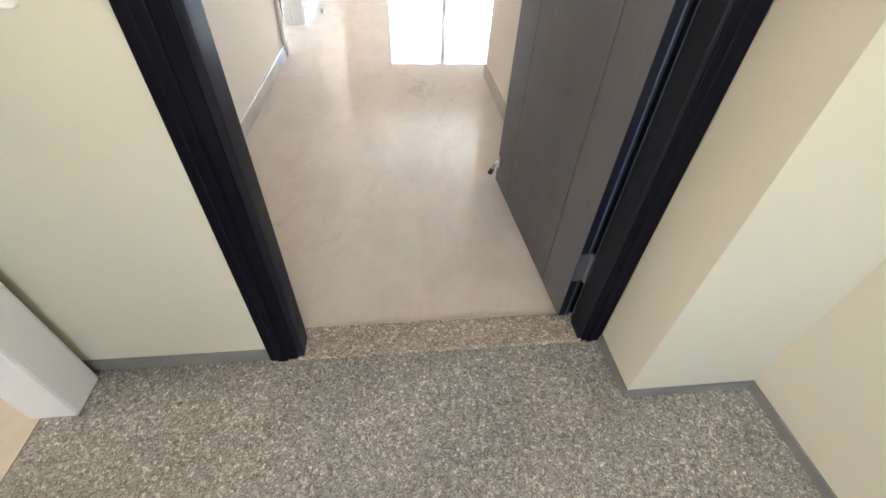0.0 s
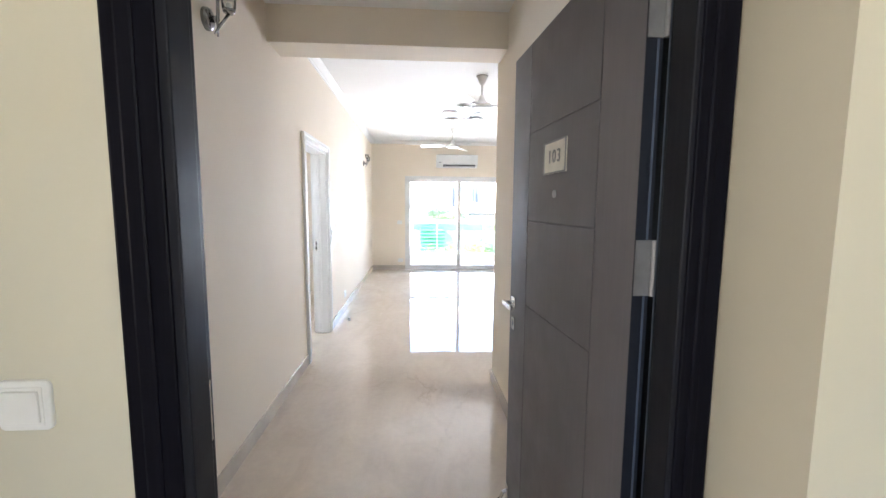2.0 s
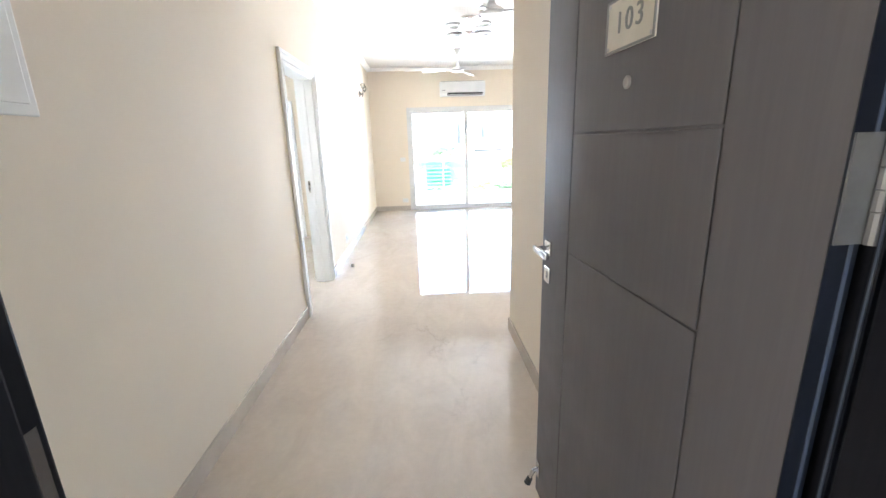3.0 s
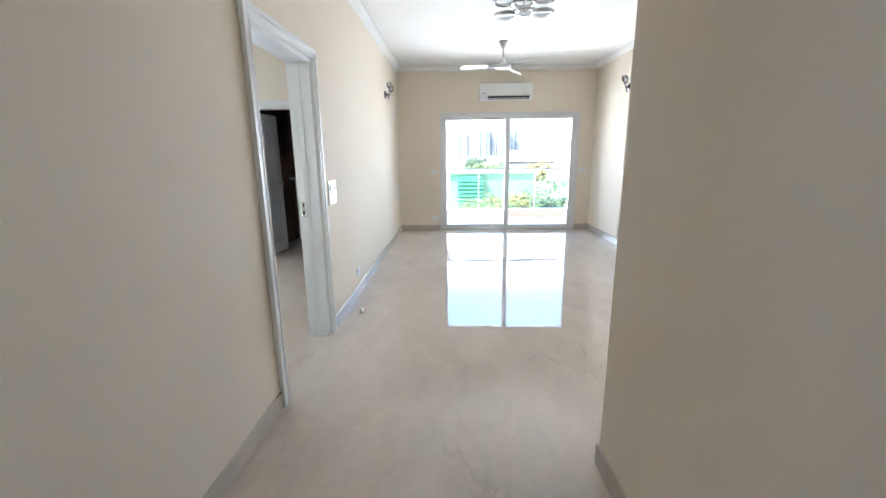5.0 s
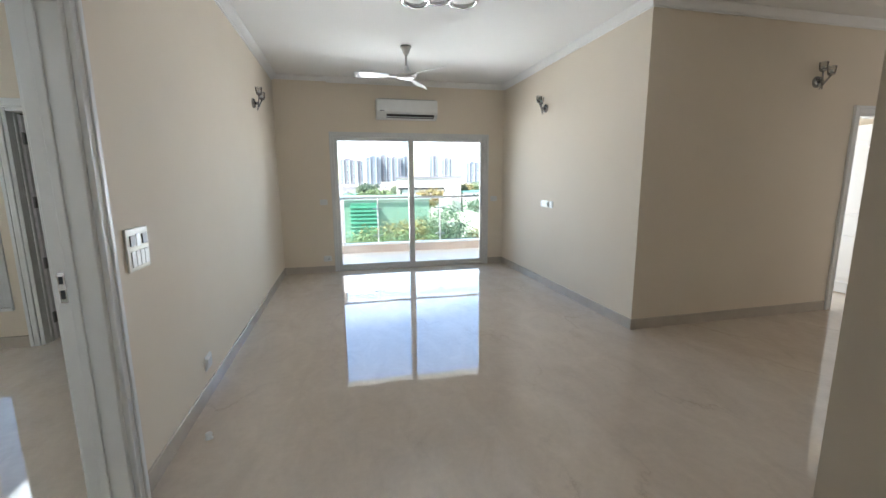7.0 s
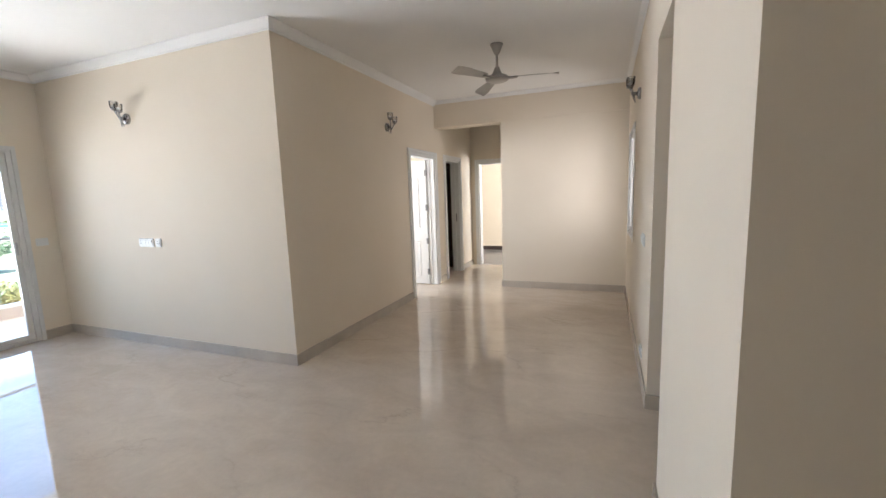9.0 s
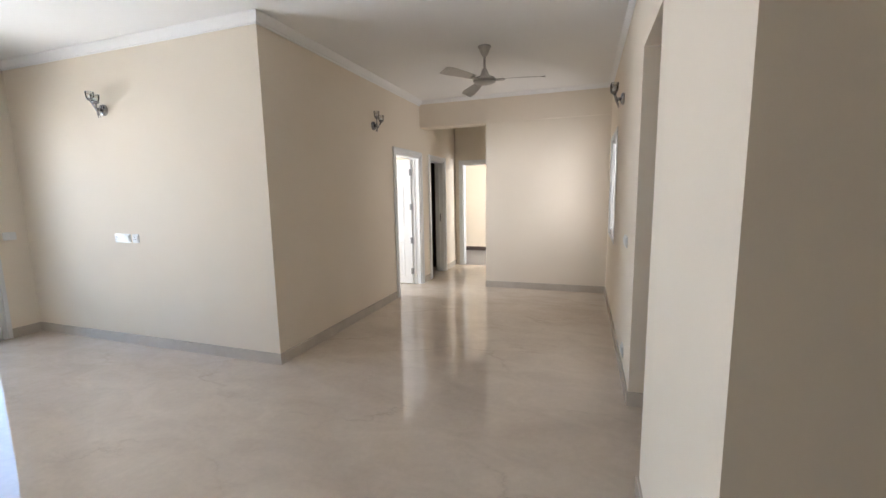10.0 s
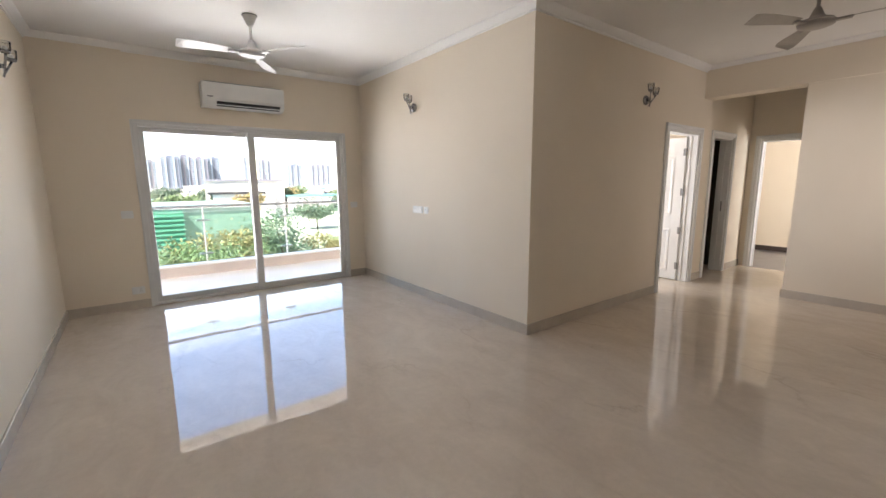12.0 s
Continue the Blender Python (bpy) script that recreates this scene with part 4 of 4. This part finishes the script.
def air_conditioner(loc, turn, w, label):
    """Split unit: +y out of the wall, origin at the middle of its bottom edge."""
    t = thing("air_conditioner", loc, label, "air conditioner", turn, "split air conditioners")
    h, d = 0.285, 0.215
    prof = [(0.0, 0.0), (0.13, 0.0), (0.175, 0.022), (0.205, 0.06), (d, 0.10), (d, h - 0.03), (d - 0.02, h - 0.004), (0.0, h)]
    bm = bmesh.new()
    a = [bm.verts.new((-w / 2, y, z)) for y, z in prof]
    b = [bm.verts.new((w / 2, y, z)) for y, z in prof]
    for j in range(len(prof)):
        k = (j + 1) % len(prof)
        bm.faces.new((a[j], a[k], b[k], b[j]))
    bm.faces.new(a[::-1])
    bm.faces.new(b)
    bmesh.ops.bevel(bm, geom=bm.edges[:], offset=0.004, segments=2, affect="EDGES")
    part("body", bm, PLASTIC, t)
    part("front_panel", boxed(-w / 2 + 0.004, w / 2 - 0.004, d - 0.002, d + 0.012, 0.085, h - 0.012, bevel=0.006), PLASTIC, t)
    part("top_grille", boxed(-w / 2 + 0.03, w / 2 - 0.03, 0.03, d - 0.03, h - 0.002, h + 0.003), GREY_PLASTIC, t)
    bm = bmesh.new()
    y0, z0, y1, z1 = 0.158, 0.012, 0.214, 0.074
    v = [bm.verts.new(c) for c in ((-w / 2 + 0.055, y0 + 0.004, z0 - 0.003), (w / 2 - 0.15, y0 + 0.004, z0 - 0.003), (w / 2 - 0.15, y1, z1 - 0.02), (-w / 2 + 0.055, y1, z1 - 0.02), (-w / 2 + 0.055, y0 - 0.03, z0 + 0.03), (w / 2 - 0.15, y0 - 0.03, z0 + 0.03), (w / 2 - 0.15, y1 - 0.03, z1 + 0.01), (-w / 2 + 0.055, y1 - 0.03, z1 + 0.01))]
    for q in ((0, 1, 2, 3), (7, 6, 5, 4), (0, 4, 5, 1), (1, 5, 6, 2), (2, 6, 7, 3), (3, 7, 4, 0)):
        bm.faces.new([v[i] for i in q])
    part("air_outlet", bm, BLACK, t, "dark air outlet slot")
    part("flap", boxed(-w / 2 + 0.05, w / 2 - 0.145, 0.196, 0.213, 0.018, 0.026, bevel=0.002, seg=1), PLASTIC, t)
    part("display", boxed(w / 2 - 0.11, w / 2 - 0.05, d + 0.012, d + 0.0135, 0.10, 0.115), GREY_PLASTIC, t)
    return t


air_conditioner((1.955, FAR, 2.375), 180, 0.94, "white split air conditioner above the balcony door")
air_conditioner((-2.545, BED_Y, 2.36), 180, 0.92, "white split air conditioner above the bedroom window")


def ceiling_fan(loc, drop, turn, mat, label):
    """Three-blade fan hung from the ceiling; origin at the ceiling."""
    t = thing("ceiling_fan", loc, label, "ceiling fan", turn, "ceiling fans")
    part("canopy", lathe(bmesh.new(), [(0.062, 0.0), (0.060, -0.012), (0.046, -0.05), (0.030, -0.085), (0.018, -0.10), (0.010, -0.10)], 20), mat, t, smooth=True)
    part("rod", tube(bmesh.new(), [(0, 0, -0.09), (0, 0, -drop + 0.09)], 0.0125, 10), mat, t, smooth=True)
    part("motor", lathe(bmesh.new(), [(0.015, -drop + 0.115), (0.022, -drop + 0.11), (0.042, -drop + 0.06), (0.060, -drop + 0.035), (0.105, -drop + 0.022), (0.118, -drop), (0.112, -drop - 0.018), (0.075, -drop - 0.032), (0.02, -drop - 0.036)], 28), mat, t, smooth=True)
    part("motor_ring", ring(bmesh.new(), (0, 0, -drop + 0.004), 0.117, 0.003, 28, 6), CHROME, t)
    for k in range(3):
        a = 2 * math.pi * k / 3
        bm = bmesh.new()
        rows = []
        for i in range(9):
            s = i / 8
            r = 0.17 + s * 0.43
            half = (0.034 + 0.034 * min(1.0, s * 1.5) ** 0.8) * (0.70 if i == 8 else 0.94 if i == 7 else 1.0)
            dip = 0.022 * s * s                       # the outer end curls down
            rows.append([bm.verts.new(c) for c in ((r, -half, -0.010 - dip), (r, half, 0.012 - 0.006 * s), (r, half, 0.015 - 0.006 * s), (r, -half, -0.007 - dip))])
        for r0, r1 in zip(rows, rows[1:]):
            for j in range(4):
                bm.faces.new((r0[j], r0[(j + 1) % 4], r1[(j + 1) % 4], r1[j]))
        bm.faces.new(rows[0][::-1])
        bm.faces.new(rows[-1])
        bm.transform(Matrix.Translation((0, 0, -drop)) @ Matrix.Rotation(a, 4, "Z"))
        blade = part("blade", bm, mat, t)
        br = bmesh.new()
        box(br, 0.095, 0.20, -0.022, 0.022, -0.012, -0.004, bevel=0.003, seg=1)
        br.transform(Matrix.Translation((0, 0, -drop)) @ Matrix.Rotation(a, 4, "Z"))
        part("bracket", br, mat, blade)
        lip = bmesh.new()
        box(lip, 0.10, 0.205, -0.024, 0.024, -0.0035, 0.0025, bevel=0.002, seg=1)
        lip.transform(Matrix.Translation((0, 0, -drop)) @ Matrix.Rotation(a, 4, "Z"))
        part("blade_clamp", lip, GREY_PLASTIC, blade, "dark clamp at the blade root")
    # shadow between canopy and ceiling, built as a dark ring
    part("canopy_shade_ring", lathe(bmesh.new(), [(0.02, -0.001), (0.066, -0.001), (0.066, -0.010), (0.02, -0.010)], 20), GREY_PLASTIC, t, "dark ring standing for the shadow under the ceiling")
    return t


ceiling_fan((1.775, 3.98, TOP), 0.33, 112, FAN_WHITE, "white three-blade ceiling fan at rest over the entry side")
ceiling_fan((1.725, 7.20, TOP), 0.33, 60, FAN_WHITE, "white three-blade ceiling fan at rest near the balcony")
ceiling_fan((5.03, 3.90, TOP), 0.33, 34, FAN_GREY, "silver-grey three-blade ceiling fan over the dining area")

ch = thing("ceiling_light", (1.715, 5.40, TOP), "chrome ring ceiling light with overlapping open loops", "ceiling light")
part("canopy", lathe(bmesh.new(), [(0.10, 0.0), (0.10, -0.018), (0.085, -0.03), (0.01, -0.032)], 28), CHROME, ch, smooth=True)
part("stem", tube(bmesh.new(), [(0, 0, -0.03), (0, 0, -0.17)], 0.012, 12), CHROME, ch)
part("hub", lathe(bmesh.new(), [(0.012, -0.13), (0.035, -0.14), (0.04, -0.17), (0.02, -0.19), (0.004, -0.195)], 20), CHROME, ch, smooth=True)
for k in range(6):
    a = 2 * math.pi * k / 6 + 0.35
    zc = -0.11 if k % 2 else -0.17
    rr = 0.21
    arm = part("arm", tube(bmesh.new(), [(0.03 * math.cos(a), 0.03 * math.sin(a), -0.15), (0.10 * math.cos(a), 0.10 * math.sin(a), zc)], 0.007, 8), CHROME, ch)
    part("loop", ring(bmesh.new(), (rr * math.cos(a), rr * math.sin(a), zc), 0.105, 0.013, 32, 8, 1.3), DARK_CHROME, ch, smooth=True)
    part("diffuser", ring(bmesh.new(), (rr * math.cos(a), rr * math.sin(a), zc - 0.002), 0.093, 0.005, 32, 6, 2.0), PLASTIC, arm, "white inner light strip")


# ---- balcony ----
BAL_X0, BAL_X1, BAL_Y = 0.5, 5.15, 10.68
structure("balcony_floor", boxed(BAL_X0 - 0.3, BAL_X1 + 0.3, FAR + 0.2, BAL_Y + 0.1, -0.3, -0.02), PALE_TILE, "pale pink tiled balcony floor", "balcony floor")
structure("balcony_kerb", boxed(BAL_X0 - 0.3, BAL_X1 + 0.3, BAL_Y - 0.07, BAL_Y + 0.09, -0.02, 0.135), PINK_TILE, "pink tiled balcony kerb", "kerb")
structure("balcony_coping", boxed(BAL_X0 - 0.3, BAL_X1 + 0.3, BAL_Y - 0.085, BAL_Y + 0.105, 0.135, 0.165, bevel=0.006), WHITE_STONE, "white stone coping on the balcony kerb", "coping")
structure("balcony_ceiling", boxed(BAL_X0 - 0.3, BAL_X1 + 0.3, FAR + 0.2, BAL_Y + 0.12, 2.90, 3.08, bevel=0.006), SOFFIT, "underside of the balcony above, darkened against the lamp light", "ceiling")
structure("balcony_pier", boxed(0.76, 0.94, BAL_Y - 0.06, BAL_Y + 0.08, 0.165, 1.05, bevel=0.006), EXTERIOR, "white painted pier at the end of the railing", "pier")
rail = thing("glass_railing", (0, BAL_Y, 0.165), "green-tinted glass balcony railing with a steel handrail", "railing")
posts = [0.30, 1.605, 2.91, 4.21, 5.12]
for x in posts:
    bm = boxed(x - 0.009, x + 0.009, -0.02, 0.02, 0.0, 0.915, bevel=0.003, seg=1)
    box(bm, x - 0.05, x + 0.05, -0.05, 0.05, 0.0, 0.010, bevel=0.002, seg=1)
    post = part("post", bm, WHITE_STONE, rail, "slim pale railing post")
    for z in (0.14, 0.69):
        c = boxed(x - 0.10, x + 0.10, -0.035, 0.035, z, z + 0.022, bevel=0.006)
        part("glass_clamp", c, RAIL_METAL, post, "grey metal glass clamp")
for a, b in zip(posts, posts[1:]):
    p = part("glass_panel", boxed(a + 0.03, b - 0.03, -0.005, 0.005, 0.05, 0.84, bevel=0.002, seg=1), GREEN_PANE, rail, "green-tinted glass panel")
    p.visible_shadow = False
part("handrail", tube(bmesh.new(), [(BAL_X0, 0, 0.925), (BAL_X1, 0, 0.925)], 0.025, 14), RAIL_METAL, rail, smooth=True)
bal = thing("balcony_railing", (-2.4, 8.05, -0.02), "steel balcony railing outside the bedroom window", "railing")
part("handrail", tube(bmesh.new(), [(-1.4, 0, 1.08), (0.75, 0, 1.08)], 0.022, 12), STEEL, bal, smooth=True)
for x in (-1.3, -0.3, 0.7):
    part("post", boxed(x - 0.012, x + 0.012, -0.02, 0.02, 0.0, 1.06), STEEL, bal)
structure("bedroom_balcony_floor", boxed(-4.0, -1.6, BED_Y + 0.15, 8.2, -0.3, -0.02), PINK_TILE, "pale pink tiled bedroom balcony floor", "balcony floor")
structure("building_wing", boxed(-5.6, -4.35, 6.6, 9.2, -7.0, 6.0), EXTERIOR, "white painted wing of the apartment building", "building")

stop = thing("door_stop", (0.147, 4.55, 0.0), "small white plastic door stop on the marble floor", "door stop")
part("base", lathe(bmesh.new(), [(0.001, 0.0), (0.021, 0.0), (0.021, 0.004), (0.016, 0.010), (0.015, 0.024), (0.001, 0.024)], 20), PLASTIC, stop, smooth=True)
part("cap", lathe(bmesh.new(), [(0.001, 0.024), (0.018, 0.024), (0.019, 0.030), (0.014, 0.036), (0.001, 0.038)], 20), PLASTIC, stop, smooth=True)

# unseen wall added over the flat so the balcony lies in shade
structure("wall_balcony_shade", boxed(-3.9, 11.3, FAR - 0.05, FAR + 0.15, 3.12, 14.0), EXTERIOR, "unseen white wall added above to shade the balcony", "wall")


# ---- outdoors ----
GROUND = -7.0
bm = bmesh.new()
box(bm, -3500, 3500, -3500, 4000, GROUND - 0.5, GROUND)
structure("ground", bm, EARTH, "dry open ground of the city outskirts", "ground")
rnd = random.Random(4)


def place(bearing, dist):
    """A point on the ground by its bearing in degrees from +y and its distance."""
    return 0.9 + dist * math.sin(radians(bearing)), 2.4 + dist * math.cos(radians(bearing))


def tower(bearing, dist, width, depth, height, wall_mat, label):
    x, y = place(bearing, dist)
    t = thing("apartment_tower", (x, y, GROUND), label, "tower block", -bearing, "distant towers")
    part("wall", boxed(-width / 2, width / 2, -depth / 2, depth / 2, 0, height), wall_mat, t)
    n = max(3, int(width / 6))
    for i in range(n):
        xc = -width / 2 + width * (i + 0.5) / n
        part("window_strip", boxed(xc - width / n * 0.28, xc + width / n * 0.28, -depth / 2 - 0.15, -depth / 2, 3, height - 3), HAZE_GLASS if wall_mat is CITY_HAZE else CITY_DARK, t)
    for i in range(n + 1):
        xc = -width / 2 + width * i / n
        # every second pier takes the haze tint, as do the bands below
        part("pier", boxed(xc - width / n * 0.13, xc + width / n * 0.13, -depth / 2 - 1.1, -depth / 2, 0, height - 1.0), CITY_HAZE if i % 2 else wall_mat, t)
    bm = bmesh.new()
    z = 3.0
    while z < height - 2:
        for i in range(0, n, 2):
            xc = -width / 2 + width * (i + 0.5) / n
            box(bm, xc - width / n * 0.36, xc + width / n * 0.36, -depth / 2 - 0.9, -depth / 2 - 0.15, z, z + 1.0)
        z += 3.1
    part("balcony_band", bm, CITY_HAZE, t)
    part("roof_house", boxed(-width * 0.18, width * 0.18, -depth * 0.2, depth * 0.2, height, height + height * 0.06), wall_mat, t)
    return t


TOWERS = [(-1.6, 900, 22, 55), (0.6, 880, 30, 50), (2.0, 980, 20, 52), (3.9, 850, 24, 53), (5.3, 860, 24, 55), (6.8, 850, 24, 52), (8.3, 870, 20, 54), (12.2, 1100, 22, 70), (13.9, 1080, 24, 62), (17.5, 1000, 30, 48), (20.5, 1150, 50, 55), (24.0, 1100, 40, 50), (-34, 900, 26, 50)]
for i, (b, d, w, h) in enumerate(TOWERS):
    tower(b, d, w, w * 0.8, h, CITY_GREY if i % 3 else CITY_BLUE, "distant grey-blue apartment tower with balcony bands")
tower(5.0, 1500, 42, 40, 165, CITY_HAZE, "high-rise tower behind the other towers, tinted pale blue for haze")
tower(15.4, 1500, 45, 40, 120, CITY_HAZE, "high-rise tower behind the other towers, tinted pale blue for haze")


def low_building(x, y, w, d, h, mat, roof, label, turn=0.0):
    t = thing("low_building", (x, y, GROUND), label, "building", turn, "low city buildings")
    part("wall", boxed(-w / 2, w / 2, -d / 2, d / 2, 0, h), mat, t)
    part("roof", boxed(-w / 2 - 0.3, w / 2 + 0.3, -d / 2 - 0.3, d / 2 + 0.3, h, h + 0.35), roof, t)
    n = max(2, int(w / 3.5))
    for k in range(n):
        xc = -w / 2 + w * (k + 0.5) / n
        for z in [1.2 + 3.0 * j for j in range(int(h / 3.0))]:
            part("window", boxed(xc - 0.6, xc + 0.6, -d / 2 - 0.04, -d / 2 + 0.02, z, z + 1.2), CITY_DARK, t)
    return t


# large white hall with a dark roof edge
x, y = place(11.2, 120)
hall = thing("industrial_hall", (x, y, GROUND), "long white hall with a dark flat canopy", "building", -11)
part("wall", boxed(-8, 9, -10, 10, 0, 9.0), CITY_WHITE, hall)
part("canopy", boxed(-7.5, 4.5, -13, -9.8, 6.0, 6.5), CANOPY, hall, "dark flat canopy edge")
part("lower_wall", boxed(-6.5, 6.5, -12.6, -10.0, 0, 5.98), CITY_WHITE, hall)
part("roof", boxed(-8.3, 9.3, -10.3, 10.3, 9.0, 9.4), CITY_GREY, hall)
for k in range(34):
    b = rnd.uniform(-3, 34)
    dist = rnd.uniform(75, 330)
    if 7 < b < 15 and dist < 140:
        continue
    x, y = place(b, dist)
    w = rnd.uniform(7, 18)
    low_building(x, y, w, rnd.uniform(7, 14), rnd.uniform(3.2, 7.4), CITY_WHITE if rnd.random() < 0.75 else CITY_GREY, rnd.choice([CITY_WHITE, CITY_GREY, TEAL_ROOF, CITY_WHITE]), "low pale city building with a flat roof", -b + rnd.uniform(-12, 12))
for k in range(8):
    b, dist = rnd.uniform(-46, -30), rnd.uniform(70, 260)
    x, y = place(b, dist)
    low_building(x, y, rnd.uniform(8, 16), 9, rnd.uniform(3.5, 7), CITY_WHITE, CITY_GREY, "low pale city building with a flat roof", -b)

# green shed with a louvred bay, and a ribbed green hoarding
shed = thing("green_shed", (0.9, 42.5, GROUND), "faded green sheet-metal shed with a louvred bay", "shed")
part("wall", boxed(-0.6, 8.2, 0.0, 9.0, 0.0, 6.55), GREEN_PALE, shed)
part("roof", boxed(-0.8, 8.4, -0.2, 9.2, 6.55, 6.72), GREEN_PALE, shed)
part("bay", boxed(0.55, 2.95, -0.9, -0.0, 0.0, 6.3), GREEN_SHEET, shed, "deep green louvred bay")
slat = boxed(0.5, 3.0, -1.06, -0.9, 0.0, 0.2, bevel=0.03, seg=1)
bmesh.ops.rotate(slat, verts=slat.verts, cent=(0, -1.0, 0.1), matrix=Matrix.Rotation(radians(-18), 3, "X"))
first = part("slat", slat, GREEN_SHEET, shed)
first.location.z = 0.3
for k in range(1, 16):
    s = new("slat", first.data)
    s.parent, s.location.z = shed, 0.3 + 0.37 * k
hoard = thing("green_hoarding", (-13.0, 22.0, GROUND), "bright green ribbed sheet-metal hoarding", "hoarding", 18)
part("sheet", boxed(-7.5, 8.0, 0.0, 0.05, 0.0, 6.6), GREEN_SHEET, hoard)
first = part("rib", boxed(-7.5, 8.0, -0.07, 0.0, 0.0, 0.14, bevel=0.02, seg=1), GREEN_SHEET, hoard)
first.location.z = 0.2
for k in range(1, 22):
    s = new("rib", first.data)
    s.parent, s.location.z = hoard, 0.2 + 0.295 * k


def tree(loc, height, spread, mat, seed, label, leaves=5200, leaf_size=0.075):
    """Tapered trunk with limbs; a crown of many small leaves gathered in uneven clumps."""
    r = random.Random(seed)
    t = thing("tree", loc, label, "tree", r.uniform(0, 360), "trees beyond the balcony")
    bm = bmesh.new()
    fork = height * 0.5
    bend = (r.uniform(-0.2, 0.2), r.uniform(-0.2, 0.2))
    tube(bm, [(0, 0, -0.1), (bend[0] * 0.5, bend[1] * 0.5, fork * 0.5), (bend[0], bend[1], fork)], [0.16, 0.12, 0.09], 8)
    ends = []
    for k in range(8):
        a = 2 * math.pi * k / 8 + r.uniform(-0.4, 0.4)
        reach = spread * r.uniform(0.45, 0.95)
        top = height * r.uniform(0.66, 0.96)
        mid = (bend[0] + reach * 0.45 * math.cos(a), bend[1] + reach * 0.45 * math.sin(a), (fork + top) * 0.52)
        end = (bend[0] + reach * math.cos(a), bend[1] + reach * math.sin(a), top)
        tube(bm, [(bend[0], bend[1], fork * r.uniform(0.85, 1.0)), mid, end], [0.06, 0.04, 0.015], 6)
        ends += [end, mid]
    ends.append((bend[0], bend[1], height * 0.95))
    part("trunk", bm, BARK, t)
    verts, faces = [], []
    for k in range(leaves):
        c = Vector(r.choice(ends))
        g = Vector((r.gauss(0, 1), r.gauss(0, 1), r.gauss(0, 0.75))) * spread * 0.21
        p = c + g
        n = Vector((r.gauss(0, 1), r.gauss(0, 1), r.gauss(0.6, 1))).normalized()
        u = n.orthogonal().normalized()
        w = n.cross(u)
        s = leaf_size * r.uniform(0.6, 1.4)
        i = len(verts)
        verts += [tuple(p - u * s), tuple(p + w * s * 0.5), tuple(p + u * s), tuple(p - w * s * 0.5)]
        faces.append((i, i + 1, i + 2, i + 3))
    me = bpy.data.meshes.new("crown")
    me.from_pydata(verts, [], faces)
    me.materials.append(mat)
    c = new("crown", me)
    c.parent = t
    return t


TREES = [(1.5, 24, 5.4, 1.5, LEAF), (3.6, 23, 6.0, 1.5, LEAF), (6.0, 24, 6.3, 1.8, LEAF_DRY), (8.3, 22, 6.1, 1.7, LEAF), (10.4, 25, 6.5, 1.6, LEAF_DRY), (12.6, 26, 6.3, 1.6, LEAF), (14.8, 24, 7.4, 1.9, LEAF_DEEP), (19.2, 25, 6.1, 1.2, LEAF_DRY), (22.5, 30, 5.2, 1.7, LEAF), (26.5, 32, 5.4, 1.8, LEAF), (31.0, 34, 5.6, 1.8, LEAF_DEEP), (-35.5, 20.5, 3.2, 1.6, LEAF), (-33.0, 20.0, 3.0, 1.5, LEAF), (-38.5, 20.5, 3.1, 1.7, LEAF)]
for i, (b, d, h, s, m) in enumerate(TREES):
    x, y = place(b, d)
    tree((x, y, GROUND), h - (0.5 if b > 0 else 0.0), s, m, i + 1, {"green_leaves": "leafy green tree below the balcony", "yellow_green_leaves": "yellow-green leafy tree below the balcony", "deep_green_leaves": "deep green leafy tree below the balcony"}[m.name])
for i in range(26):
    b, d = rnd.uniform(-4, 34), rnd.uniform(60, 190)
    x, y = place(b, d)
    tree((x, y, GROUND), rnd.uniform(4.5, 7.5), rnd.uniform(2.2, 3.6), rnd.choice([LEAF, LEAF_DRY, LEAF_DEEP]), 100 + i, "distant leafy tree among the city buildings", 1500, 0.28)
# hedge along the plot
verts, faces = [], []
for k in range(2600):
    x, y, z = rnd.uniform(-4, 16), 16.2 + rnd.gauss(0, 0.5), GROUND + abs(rnd.gauss(1.2, 0.5))
    n = Vector((rnd.gauss(0, 1), rnd.gauss(0, 1), rnd.gauss(0.6, 1))).normalized()
    u = n.orthogonal().normalized() * rnd.uniform(0.1, 0.22)
    w = n.cross(u) * 0.6
    p = Vector((x, y, z))
    i = len(verts)
    verts += [tuple(p - u), tuple(p + w), tuple(p + u), tuple(p - w)]
    faces.append((i, i + 1, i + 2, i + 3))
me = bpy.data.meshes.new("hedge")
me.from_pydata(verts, [], faces)
me.materials.append(LEAF)
tagged(new("hedge", me), "green planting below the balcony", "hedge", kind="stuff")
